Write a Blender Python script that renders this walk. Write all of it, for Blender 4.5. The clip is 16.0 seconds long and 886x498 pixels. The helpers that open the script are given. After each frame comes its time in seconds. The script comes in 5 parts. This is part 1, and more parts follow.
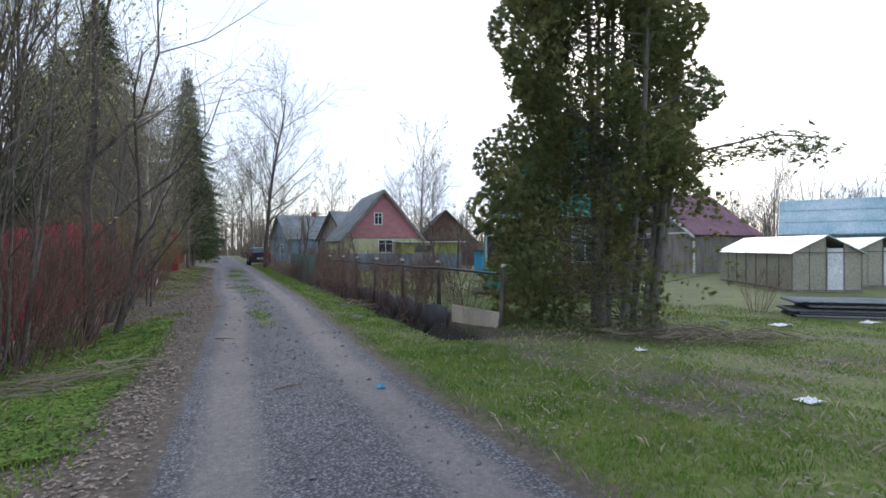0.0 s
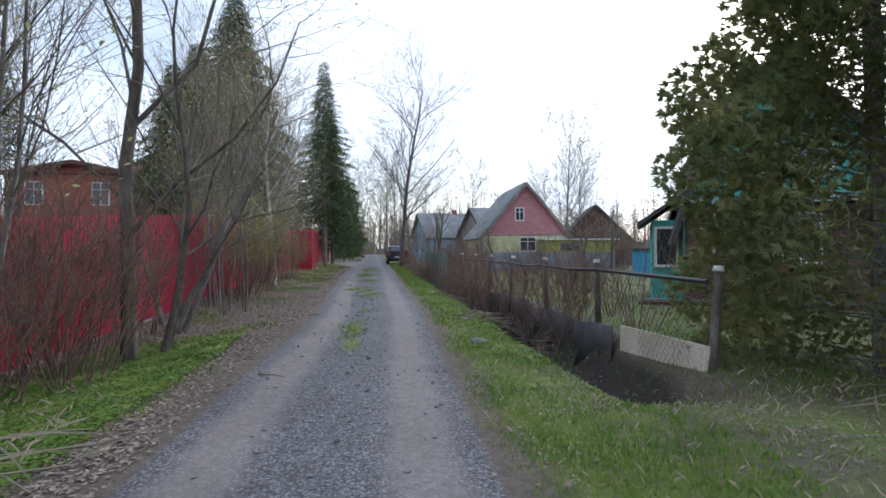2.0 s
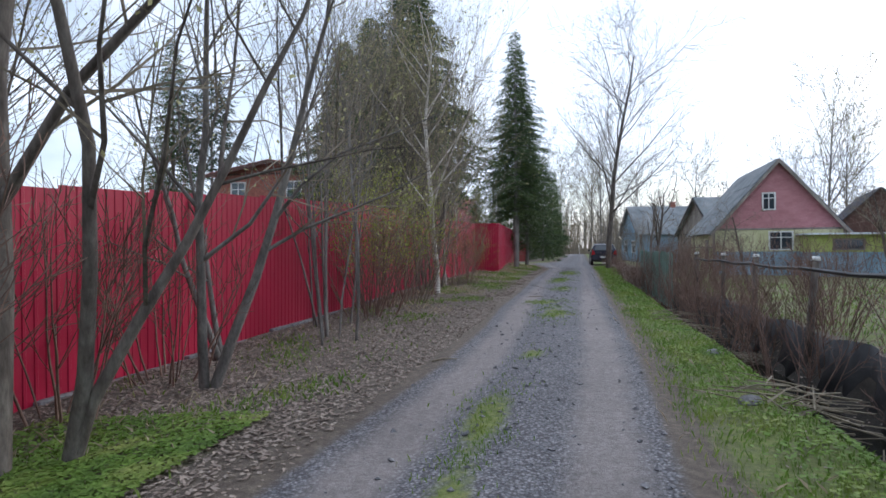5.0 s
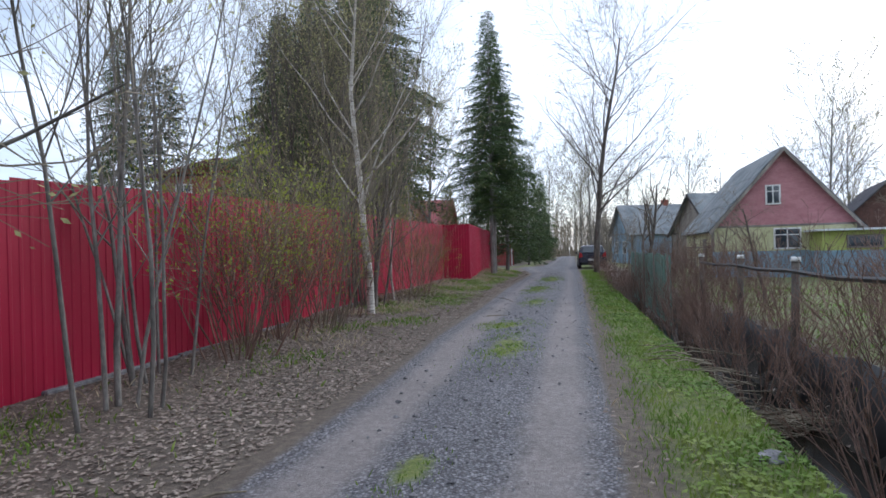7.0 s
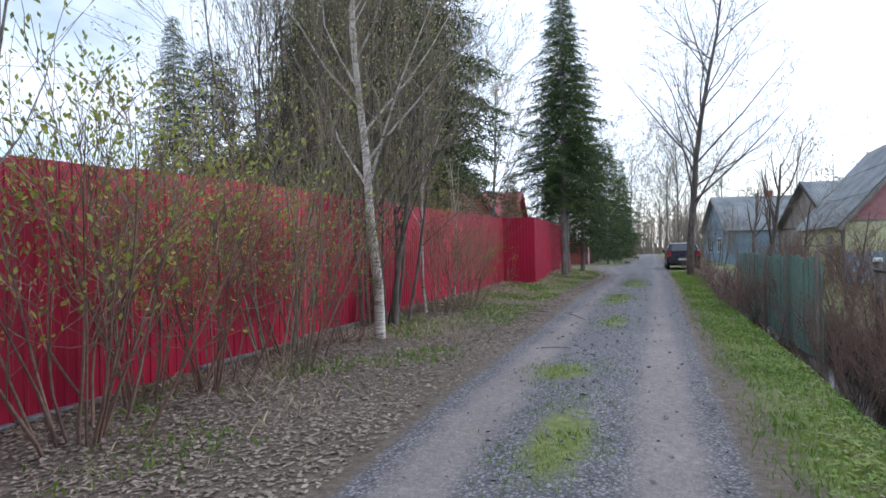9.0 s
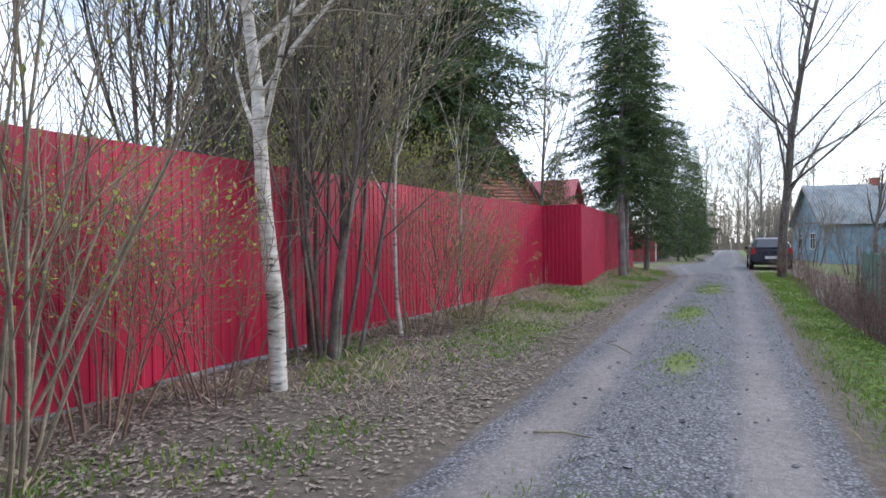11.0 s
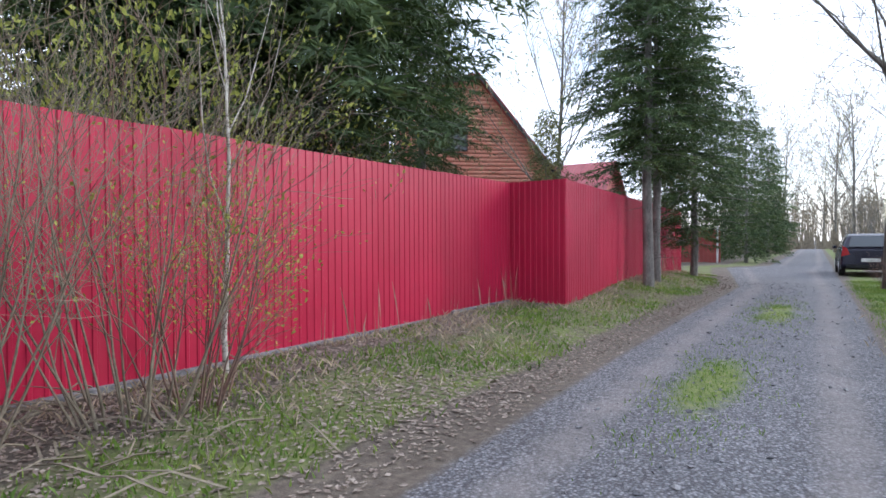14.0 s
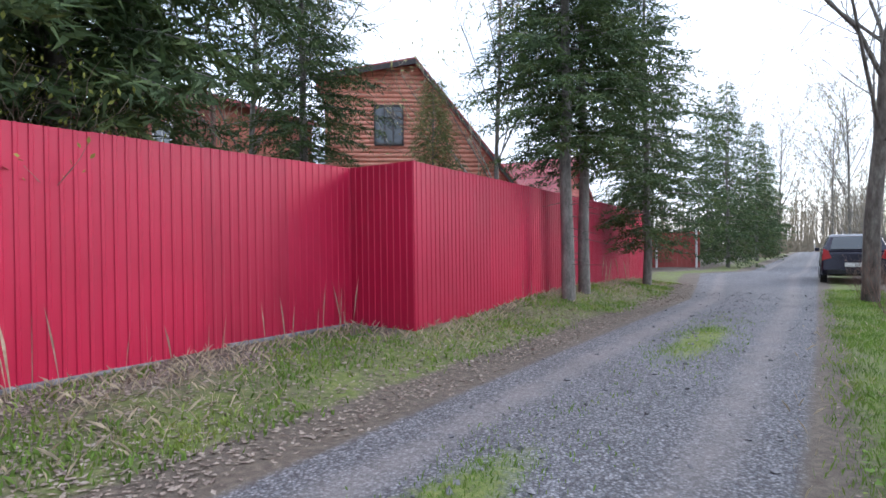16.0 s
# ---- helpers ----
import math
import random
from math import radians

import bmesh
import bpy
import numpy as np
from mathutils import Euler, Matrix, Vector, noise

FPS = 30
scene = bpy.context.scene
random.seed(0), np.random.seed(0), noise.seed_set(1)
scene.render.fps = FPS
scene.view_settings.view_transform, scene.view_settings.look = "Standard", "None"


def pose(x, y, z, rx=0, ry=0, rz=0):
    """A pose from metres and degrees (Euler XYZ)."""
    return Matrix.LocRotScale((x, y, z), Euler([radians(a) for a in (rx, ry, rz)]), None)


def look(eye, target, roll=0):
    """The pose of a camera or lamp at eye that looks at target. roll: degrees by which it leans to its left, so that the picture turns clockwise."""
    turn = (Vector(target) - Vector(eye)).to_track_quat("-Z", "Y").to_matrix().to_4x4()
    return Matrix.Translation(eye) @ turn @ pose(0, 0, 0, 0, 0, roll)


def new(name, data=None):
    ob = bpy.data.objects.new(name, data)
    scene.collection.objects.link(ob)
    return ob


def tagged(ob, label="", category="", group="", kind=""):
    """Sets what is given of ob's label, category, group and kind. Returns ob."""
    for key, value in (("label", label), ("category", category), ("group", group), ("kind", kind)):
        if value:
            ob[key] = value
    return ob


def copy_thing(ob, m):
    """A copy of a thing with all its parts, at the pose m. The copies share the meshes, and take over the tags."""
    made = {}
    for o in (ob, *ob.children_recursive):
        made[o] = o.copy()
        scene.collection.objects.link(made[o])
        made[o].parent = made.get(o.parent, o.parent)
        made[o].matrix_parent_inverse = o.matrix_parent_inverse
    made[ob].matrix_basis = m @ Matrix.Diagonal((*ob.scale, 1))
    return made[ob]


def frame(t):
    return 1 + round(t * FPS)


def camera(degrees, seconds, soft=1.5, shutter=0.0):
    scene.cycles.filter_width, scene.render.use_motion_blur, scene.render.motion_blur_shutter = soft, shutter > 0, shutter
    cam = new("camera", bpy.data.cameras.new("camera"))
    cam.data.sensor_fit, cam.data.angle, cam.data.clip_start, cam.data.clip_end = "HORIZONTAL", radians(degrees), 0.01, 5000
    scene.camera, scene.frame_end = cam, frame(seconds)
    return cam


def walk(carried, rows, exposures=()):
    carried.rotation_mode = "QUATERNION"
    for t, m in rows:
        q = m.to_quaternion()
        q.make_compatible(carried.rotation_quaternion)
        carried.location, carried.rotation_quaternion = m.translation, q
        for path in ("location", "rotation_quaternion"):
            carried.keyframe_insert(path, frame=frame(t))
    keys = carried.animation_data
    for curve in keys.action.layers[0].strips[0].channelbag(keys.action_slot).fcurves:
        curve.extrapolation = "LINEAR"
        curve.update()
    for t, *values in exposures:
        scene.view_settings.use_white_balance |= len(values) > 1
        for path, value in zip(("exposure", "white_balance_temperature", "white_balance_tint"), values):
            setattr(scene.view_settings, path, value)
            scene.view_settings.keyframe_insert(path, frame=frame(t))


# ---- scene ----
cam = camera(75.8, 16.0, soft=1.6)
# seconds, x, y, z, yaw, pitch, roll
ROWS = [
    (0.0, -0.161, -0.497, 1.405, -21.36, -0.16, 0.31),
    (0.5, 0.179, 0.340, 1.405, -16.04, -0.09, 0.29),
    (1.0, 0.519, 1.219, 1.367, -13.55, -0.10, 0.30),
    (1.5, 0.737, 2.094, 1.329, -10.15, -0.08, 0.28),
    (2.0, 0.930, 2.949, 1.304, -6.95, -0.12, 0.30),
    (2.5, 0.991, 3.810, 1.279, -0.96, -0.13, 0.31),
    (3.0, 1.117, 4.697, 1.259, 4.10, -0.15, 0.28),
    (3.5, 1.108, 5.545, 1.261, 11.61, -0.08, 0.21),
    (4.0, 1.184, 6.398, 1.244, 13.40, -0.07, 0.28),
    (4.5, 1.195, 7.261, 1.235, 13.57, -0.09, 0.25),
    (7.0, 1.647, 11.559, 1.258, 12.79, 0.37, 1.43),
    (7.5, 1.624, 12.447, 1.255, 17.34, 0.41, 1.31),
    (8.0, 1.587, 13.283, 1.272, 19.23, 0.36, 1.18),
    (10.5, 1.237, 17.737, 1.343, 24.66, -0.34, 0.85),
    (11.0, 1.247, 18.648, 1.328, 26.86, -0.42, 0.63),
    (11.5, 1.272, 19.596, 1.300, 28.34, -0.46, 0.76),
    (12.0, 1.275, 20.546, 1.303, 29.98, -0.49, 0.61),
    (12.5, 1.322, 21.534, 1.292, 29.82, -0.51, 0.58),
    (13.0, 1.262, 22.470, 1.309, 30.31, -0.63, 0.33),
    (13.5, 1.277, 23.482, 1.289, 30.96, -0.63, 0.41),
    (14.0, 1.329, 24.474, 1.286, 33.27, -0.72, 0.30),
    (14.5, 1.455, 25.434, 1.301, 33.70, -0.47, 0.49),
    (15.0, 1.601, 26.363, 1.282, 34.34, -0.33, 0.51),
    (15.5, 1.808, 27.199, 1.283, 34.30, -0.19, 0.68),
    (16.0, 2.063, 28.053, 1.250, 33.65, -0.17, 0.73),
]
walk(cam, [(t, pose(x, y, z, 90 + pitch, roll, yaw)) for t, x, y, z, yaw, pitch, roll in ROWS],
     exposures=[(0, 0.05, 5700, 10), (2, 0.22, 5700, 10), (4.5, 0.2, 5700, 10), (8, 0.33, 5700, 10), (11, 0.75, 5700, 10), (13, 0.88, 5700, 10), (16, 1.0, 5700, 10)])

# ---- world and light ----
SUN_AZ, SUN_EL = 38.0, 24.0     # degrees east of +y, and above the horizon
world = bpy.data.worlds.new("world")
scene.world = world
world.use_nodes = True
wn, wl = world.node_tree.nodes, world.node_tree.links
wn.clear()
w_out = wn.new("ShaderNodeOutputWorld")
w_bg = wn.new("ShaderNodeBackground")
w_sky = wn.new("ShaderNodeTexSky")
w_sky.sky_type, w_sky.sun_disc = "NISHITA", False
w_sky.sun_elevation, w_sky.sun_rotation = radians(SUN_EL), radians(SUN_AZ)
w_sky.dust_density, w_sky.air_density = 1.5, 1.0
w_co = wn.new("ShaderNodeTexCoord")
w_map = wn.new("ShaderNodeMapping")
w_map.inputs["Scale"].default_value = (1.0, 1.0, 2.6)
w_noise = wn.new("ShaderNodeTexNoise")
w_noise.inputs["Scale"].default_value, w_noise.inputs["Detail"].default_value = 2.2, 6.0
w_ramp = wn.new("ShaderNodeValToRGB")
w_ramp.color_ramp.elements[0].position, w_ramp.color_ramp.elements[0].color = 0.30, (0.25, 0.25, 0.25, 1)
w_ramp.color_ramp.elements[1].position, w_ramp.color_ramp.elements[1].color = 0.58, (1, 1, 1, 1)
w_mix = wn.new("ShaderNodeMix")
w_mix.data_type = "RGBA"
w_mix.inputs["B"].default_value = (8.6, 8.9, 9.5, 1)
w_bg.inputs["Strength"].default_value = 0.13
wl.new(w_co.outputs["Generated"], w_map.inputs["Vector"])
wl.new(w_map.outputs[0], w_noise.inputs["Vector"])
wl.new(w_noise.outputs["Fac"], w_ramp.inputs["Fac"])
wl.new(w_ramp.outputs["Color"], w_mix.inputs["Factor"])
wl.new(w_sky.outputs["Color"], w_mix.inputs["A"])
wl.new(w_mix.outputs["Result"], w_bg.inputs["Color"])
wl.new(w_bg.outputs[0], w_out.inputs["Surface"])

sun_data = bpy.data.lights.new("sun", "SUN")
sun_data.energy, sun_data.angle, sun_data.color = 1.0, radians(14), (1.0, 0.93, 0.84)
sun = new("sun", sun_data)
sa, se = radians(SUN_AZ), radians(SUN_EL)
sun_way = Vector((math.sin(sa) * math.cos(se), math.cos(sa) * math.cos(se), math.sin(se)))
sun.matrix_world = look(sun_way * 60, (0, 0, 0))


# ---- materials ----
def base_mat(name, rough=0.8, metal=0.0):
    m = bpy.data.materials.new(name)
    m.use_nodes = True
    b = m.node_tree.nodes["Principled BSDF"]
    b.inputs["Roughness"].default_value, b.inputs["Metallic"].default_value = rough, metal
    return m, m.node_tree.nodes, m.node_tree.links, b


def noise_node(n, l, vec, scale, detail=5.0, rough=0.6):
    x = n.new("ShaderNodeTexNoise")
    x.inputs["Scale"].default_value, x.inputs["Detail"].default_value, x.inputs["Roughness"].default_value = scale, detail, rough
    l.new(vec, x.inputs["Vector"])
    return x.outputs["Fac"]


def ramp_node(n, l, fac, stops):
    r = n.new("ShaderNodeValToRGB")
    e = r.color_ramp.elements
    while len(e) < len(stops):
        e.new(0.5)
    for k, (p, c) in enumerate(stops):
        e[k].position, e[k].color = p, (*c, 1)
    l.new(fac, r.inputs["Fac"])
    return r.outputs["Color"]


def mix_node(n, l, fac, a, b, mode="MIX"):
    m = n.new("ShaderNodeMix")
    m.data_type, m.blend_type = "RGBA", mode
    for key, v in (("Factor", fac), ("A", a), ("B", b)):
        if isinstance(v, (int, float)):
            m.inputs[key].default_value = v
        elif isinstance(v, tuple):
            m.inputs[key].default_value = (*v, 1)
        else:
            l.new(v, m.inputs[key])
    return m.outputs["Result"]


def bump_node(n, l, b, height, strength, dist=0.01):
    u = n.new("ShaderNodeBump")
    u.inputs["Strength"].default_value, u.inputs["Distance"].default_value = strength, dist
    l.new(height, u.inputs["Height"])
    l.new(u.outputs[0], b.inputs["Normal"])


def place_vec(n, l, scale=(1, 1, 1)):
    g = n.new("ShaderNodeNewGeometry")
    m = n.new("ShaderNodeMapping")
    m.inputs["Scale"].default_value = scale
    l.new(g.outputs["Position"], m.inputs["Vector"])
    return m.outputs[0]


def mottled(name, c1, c2, c3=None, scale=6.0, fine=60.0, rough=0.8, bump=0.3, metal=0.0, stretch=(1, 1, 1), translucent=0.0):
    """A surface that varies between its colours at two scales, with fine relief."""
    m, n, l, b = base_mat(name, rough, metal)
    v = place_vec(n, l, stretch)
    big, small = noise_node(n, l, v, scale), noise_node(n, l, v, fine, 4)
    stops = [(0.32, c1), (0.68, c2)] if c3 is None else [(0.28, c1), (0.5, c2), (0.72, c3)]
    col = ramp_node(n, l, big, stops)
    shade = ramp_node(n, l, small, [(0.3, (0.72, 0.72, 0.72)), (0.7, (1.18, 1.18, 1.18))])
    col = mix_node(n, l, 1.0, col, shade, "MULTIPLY")
    l.new(col, b.inputs["Base Color"])
    if bump:
        bump_node(n, l, b, small, bump)
    if translucent:
        t = n.new("ShaderNodeBsdfTranslucent")
        l.new(col, t.inputs["Color"])
        x = n.new("ShaderNodeMixShader")
        x.inputs[0].default_value = translucent
        l.new(b.outputs[0], x.inputs[1]), l.new(t.outputs[0], x.inputs[2])
        l.new(x.outputs[0], n["Material Output"].inputs["Surface"])
    return m


def ground_mat():
    """Gravel road, worn wheel tracks, grass verges, leaf litter and mud, by attributes of the sheet."""
    m, n, l, b = base_mat("earth", 0.92)
    v = place_vec(n, l)

    def att(name):
        a = n.new("ShaderNodeAttribute")
        a.attribute_name = name
        return a.outputs["Fac"]

    def edge(fac, nz, amount, lo, hi):
        a = n.new("ShaderNodeMath")
        a.operation = "MULTIPLY_ADD"
        l.new(nz, a.inputs[0])
        a.inputs[1].default_value = amount
        l.new(fac, a.inputs[2])
        r = n.new("ShaderNodeMapRange")
        r.inputs["From Min"].default_value, r.inputs["From Max"].default_value = lo + amount / 2, hi + amount / 2
        l.new(a.outputs[0], r.inputs["Value"])
        return r.outputs[0]

    n1, n2, n3 = noise_node(n, l, v, 2.2, 6), noise_node(n, l, v, 14, 6, 0.7), noise_node(n, l, v, 0.7, 4)
    fine = noise_node(n, l, v, 90, 4, 0.7)
    vor = n.new("ShaderNodeTexVoronoi")
    vor.inputs["Scale"].default_value = 52
    l.new(v, vor.inputs["Vector"])
    stones = ramp_node(n, l, vor.outputs["Color"], [(0.1, (0.11, 0.11, 0.125)), (0.5, (0.2, 0.2, 0.22)), (0.9, (0.36, 0.355, 0.375))])
    gap = ramp_node(n, l, vor.outputs["Distance"], [(0.25, (1, 1, 1)), (0.62, (0.45, 0.43, 0.42))])
    gravel = mix_node(n, l, 1.0, stones, gap, "MULTIPLY")
    track = ramp_node(n, l, n2, [(0.3, (0.17, 0.145, 0.13)), (0.7, (0.30, 0.262, 0.245))])
    track = mix_node(n, l, 0.25, track, stones)
    grass = ramp_node(n, l, n2, [(0.25, (0.08, 0.08, 0.03)), (0.5, (0.14, 0.18, 0.04)), (0.75, (0.25, 0.25, 0.085))])
    soil = ramp_node(n, l, n2, [(0.25, (0.06, 0.047, 0.038)), (0.5, (0.125, 0.10, 0.078)), (0.78, (0.23, 0.19, 0.145))])
    mud = ramp_node(n, l, n2, [(0.3, (0.018, 0.015, 0.012)), (0.7, (0.05, 0.04, 0.03))])
    col = soil
    col = mix_node(n, l, edge(att("green"), n1, 0.9, 0.35, 0.75), col, grass)
    road = mix_node(n, l, edge(att("track"), n1, 0.7, 0.3, 0.8), gravel, track)
    col = mix_node(n, l, edge(att("road"), n2, 0.5, 0.4, 0.62), col, road)
    col = mix_node(n, l, edge(att("tuft"), n2, 0.5, 0.4, 0.7), col, grass)
    col = mix_node(n, l, edge(att("mud"), n2, 0.4, 0.35, 0.65), col, mud)
    shade = ramp_node(n, l, fine, [(0.3, (0.7, 0.7, 0.7)), (0.7, (1.2, 1.2, 1.2))])
    col = mix_node(n, l, 1.0, col, shade, "MULTIPLY")
    shade2 = ramp_node(n, l, n3, [(0.3, (0.85, 0.85, 0.85)), (0.7, (1.1, 1.1, 1.1))])
    l.new(mix_node(n, l, 1.0, col, shade2, "MULTIPLY"), b.inputs["Base Color"])
    h = n.new("ShaderNodeMath")
    h.operation = "ADD"
    l.new(n2, h.inputs[0]), l.new(fine, h.inputs[1])
    bump_node(n, l, b, h.outputs[0], 0.6, 0.02)
    return m


def birch_mat():
    m, n, l, b = base_mat("birch_bark", 0.75)
    v = place_vec(n, l, (3, 3, 16))
    f = noise_node(n, l, v, 1.6, 6, 0.7)
    v2 = place_vec(n, l, (2, 2, 2))
    g = noise_node(n, l, v2, 1.5, 3)
    col = ramp_node(n, l, f, [(0.36, (0.03, 0.026, 0.024)), (0.44, (0.45, 0.41, 0.36)), (0.7, (0.72, 0.69, 0.64))])
    col = mix_node(n, l, 1.0, col, ramp_node(n, l, g, [(0.3, (0.6, 0.56, 0.5)), (0.65, (1, 1, 1))]), "MULTIPLY")
    l.new(col, b.inputs["Base Color"])
    bump_node(n, l, b, f, 0.4)
    return m


def red_sheet_mat():
    m, n, l, b = base_mat("red_sheet", 0.33)
    v = place_vec(n, l, (1, 1, 1))
    f, g = noise_node(n, l, v, 0.8, 3), noise_node(n, l, v, 30, 5, 0.7)
    streak = noise_node(n, l, place_vec(n, l, (14, 14, 0.9)), 1.0, 4, 0.6)
    col = ramp_node(n, l, f, [(0.3, (0.38, 0.005, 0.040)), (0.7, (0.47, 0.008, 0.054))])
    info = n.new("ShaderNodeObjectInfo")
    col = mix_node(n, l, 1.0, col, ramp_node(n, l, info.outputs["Random"], [(0.0, (0.86, 0.86, 0.88)), (1.0, (1.08, 1.05, 1.04))]), "MULTIPLY")
    dust = ramp_node(n, l, streak, [(0.45, (0, 0, 0)), (0.8, (0.12, 0.12, 0.12))])
    col = mix_node(n, l, dust, col, (0.33, 0.10, 0.11))
    l.new(col, b.inputs["Base Color"])
    r = n.new("ShaderNodeMapRange")
    r.inputs["To Min"].default_value, r.inputs["To Max"].default_value = 0.34, 0.52
    l.new(g, r.inputs["Value"]), l.new(r.outputs[0], b.inputs["Roughness"])
    bump_node(n, l, b, f, 0.1, 0.02)
    return m


def glass_mat(name="window_glass", col=(0.03, 0.04, 0.05)):
    m, n, l, b = base_mat(name, 0.06)
    b.inputs["Base Color"].default_value = (*col, 1)
    b.inputs["Specular IOR Level"].default_value = 0.8
    return m


M_GROUND = ground_mat()
M_BIRCH = birch_mat()
M_RED = red_sheet_mat()
M_GLASS = glass_mat()
M_BARK = mottled("bark", (0.045, 0.036, 0.03), (0.12, 0.10, 0.085), (0.20, 0.18, 0.155), 9, 40, 0.95, 0.8, stretch=(1, 1, 0.35))
M_GREYBARK = mottled("grey_bark", (0.08, 0.073, 0.065), (0.17, 0.155, 0.14), (0.26, 0.245, 0.22), 7, 40, 0.95, 0.7, stretch=(1, 1, 0.4))
M_TWIG = mottled("twig", (0.14, 0.115, 0.08), (0.30, 0.255, 0.185), None, 3, 30, 0.9, 0.2)
M_REDTWIG = mottled("red_twig", (0.12, 0.075, 0.06), (0.26, 0.165, 0.125), None, 3, 30, 0.9, 0.2)
M_BUD = mottled("bud", (0.22, 0.26, 0.04), (0.40, 0.42, 0.09), None, 4, 30, 0.7, 0.0, translucent=0.3)
M_CATKIN = mottled("catkin", (0.34, 0.33, 0.13), (0.54, 0.52, 0.26), None, 4, 30, 0.8, 0.0, translucent=0.2)
M_SPRUCE = mottled("spruce_needle", (0.025, 0.046, 0.02), (0.06, 0.10, 0.03), (0.14, 0.18, 0.05), 1.6, 14, 0.75, 0.0, translucent=0.15)
M_PINE = mottled("pine_needle", (0.03, 0.05, 0.03), (0.06, 0.09, 0.05), None, 1.5, 14, 0.75, 0.0, translucent=0.15)
M_THUJA = mottled("thuja_scale", (0.085, 0.12, 0.05), (0.18, 0.20, 0.075), (0.33, 0.30, 0.12), 1.3, 12, 0.75, 0.0, translucent=0.42)
M_GRASS = mottled("grass_blade", (0.08, 0.15, 0.022), (0.155, 0.255, 0.035), (0.30, 0.33, 0.085), 1.8, 20, 0.7, 0.0, translucent=0.3)
M_STRAW = mottled("dry_grass", (0.32, 0.26, 0.17), (0.54, 0.46, 0.33), None, 3, 20, 0.85, 0.0, translucent=0.2)
M_LEAF = mottled("dead_leaf", (0.13, 0.095, 0.08), (0.27, 0.215, 0.175), (0.43, 0.37, 0.31), 14, 30, 0.8, 0.0)
M_STONE = mottled("stone", (0.09, 0.088, 0.095), (0.19, 0.185, 0.195), (0.34, 0.33, 0.335), 12, 60, 0.9, 0.3)
M_WATER, _n, _l, _b = base_mat("ditch_water", 0.16)
_b.inputs["Base Color"].default_value = (0.012, 0.011, 0.008, 1)
_b.inputs["Specular IOR Level"].default_value = 0.3
bump_node(_n, _l, _b, noise_node(_n, _l, place_vec(_n, _l), 9, 3), 0.05)
M_PINK = mottled("pink_paint", (0.38, 0.16, 0.175), (0.48, 0.23, 0.24), None, 2.5, 25, 0.75, 0.2, stretch=(1, 1, 2))
M_YELLOW = mottled("pale_yellow_paint", (0.48, 0.47, 0.25), (0.60, 0.58, 0.36), None, 2, 25, 0.75, 0.2)
M_LIME = mottled("lime_paint", (0.36, 0.40, 0.10), (0.46, 0.50, 0.16), None, 2, 25, 0.75, 0.2)
M_BLUE = mottled("grey_blue_paint", (0.18, 0.28, 0.36), (0.28, 0.38, 0.46), None, 2, 25, 0.75, 0.2)
M_WHITE = mottled("white_paint", (0.62, 0.62, 0.60), (0.76, 0.76, 0.74), None, 4, 40, 0.6, 0.1)
M_TEAL = mottled("teal_paint", (0.05, 0.30, 0.26), (0.09, 0.42, 0.36), None, 2, 25, 0.7, 0.2)
M_BROWN = mottled("brown_paint", (0.07, 0.03, 0.022), (0.13, 0.06, 0.045), None, 3, 30, 0.7, 0.3)
M_SLATE = mottled("slate_sheet", (0.13, 0.15, 0.16), (0.24, 0.26, 0.27), (0.32, 0.33, 0.33), 1.2, 20, 0.85, 0.4)
M_DARKROOF = mottled("dark_roof", (0.055, 0.055, 0.06), (0.11, 0.10, 0.11), None, 1.5, 25, 0.85, 0.4)
M_BLUEROOF = mottled("blue_grey_metal", (0.17, 0.31, 0.38), (0.30, 0.44, 0.50), (0.50, 0.58, 0.62), 0.55, 12, 0.5, 0.2, stretch=(1, 1, 0.3))
M_PURPLE = mottled("plum_roof", (0.16, 0.08, 0.11), (0.26, 0.15, 0.18), None, 1.5, 25, 0.8, 0.3)
M_OLDWOOD = mottled("weathered_wood", (0.13, 0.115, 0.10), (0.24, 0.215, 0.19), (0.33, 0.30, 0.265), 3, 40, 0.9, 0.5, stretch=(1, 1, 0.2))
M_PLY = mottled("pale_board", (0.48, 0.42, 0.32), (0.62, 0.56, 0.45), None, 2, 30, 0.85, 0.3)
M_BRICKRED = mottled("orange_log_paint", (0.60, 0.25, 0.17), (0.72, 0.34, 0.245), None, 2, 25, 0.65, 0.2)
M_MAROON = mottled("maroon_wall", (0.26, 0.05, 0.045), (0.36, 0.085, 0.07), None, 2, 25, 0.75, 0.2)
M_ROOFRED = mottled("red_roof", (0.30, 0.06, 0.07), (0.42, 0.11, 0.12), None, 1.2, 20, 0.55, 0.2)
M_POLY = mottled("cream_polycarbonate", (0.45, 0.43, 0.33), (0.58, 0.56, 0.45), None, 1, 15, 0.35, 0.05, translucent=0.3)
M_ICE = mottled("white_sheet", (0.60, 0.64, 0.66), (0.80, 0.83, 0.85), None, 1, 15, 0.45, 0.05)
M_DARKMETAL = mottled("dark_metal", (0.03, 0.028, 0.03), (0.07, 0.06, 0.06), None, 6, 40, 0.6, 0.3, metal=0.3)
M_BLACKFILM = mottled("black_film", (0.012, 0.012, 0.014), (0.035, 0.034, 0.036), None, 3, 25, 0.5, 0.3)
M_CARPAINT = mottled("dark_car_paint", (0.012, 0.012, 0.025), (0.02, 0.018, 0.035), None, 2, 40, 0.22, 0.0, metal=0.3)
M_TYRE = mottled("tyre_rubber", (0.015, 0.015, 0.015), (0.03, 0.03, 0.03), None, 9, 60, 0.9, 0.3)
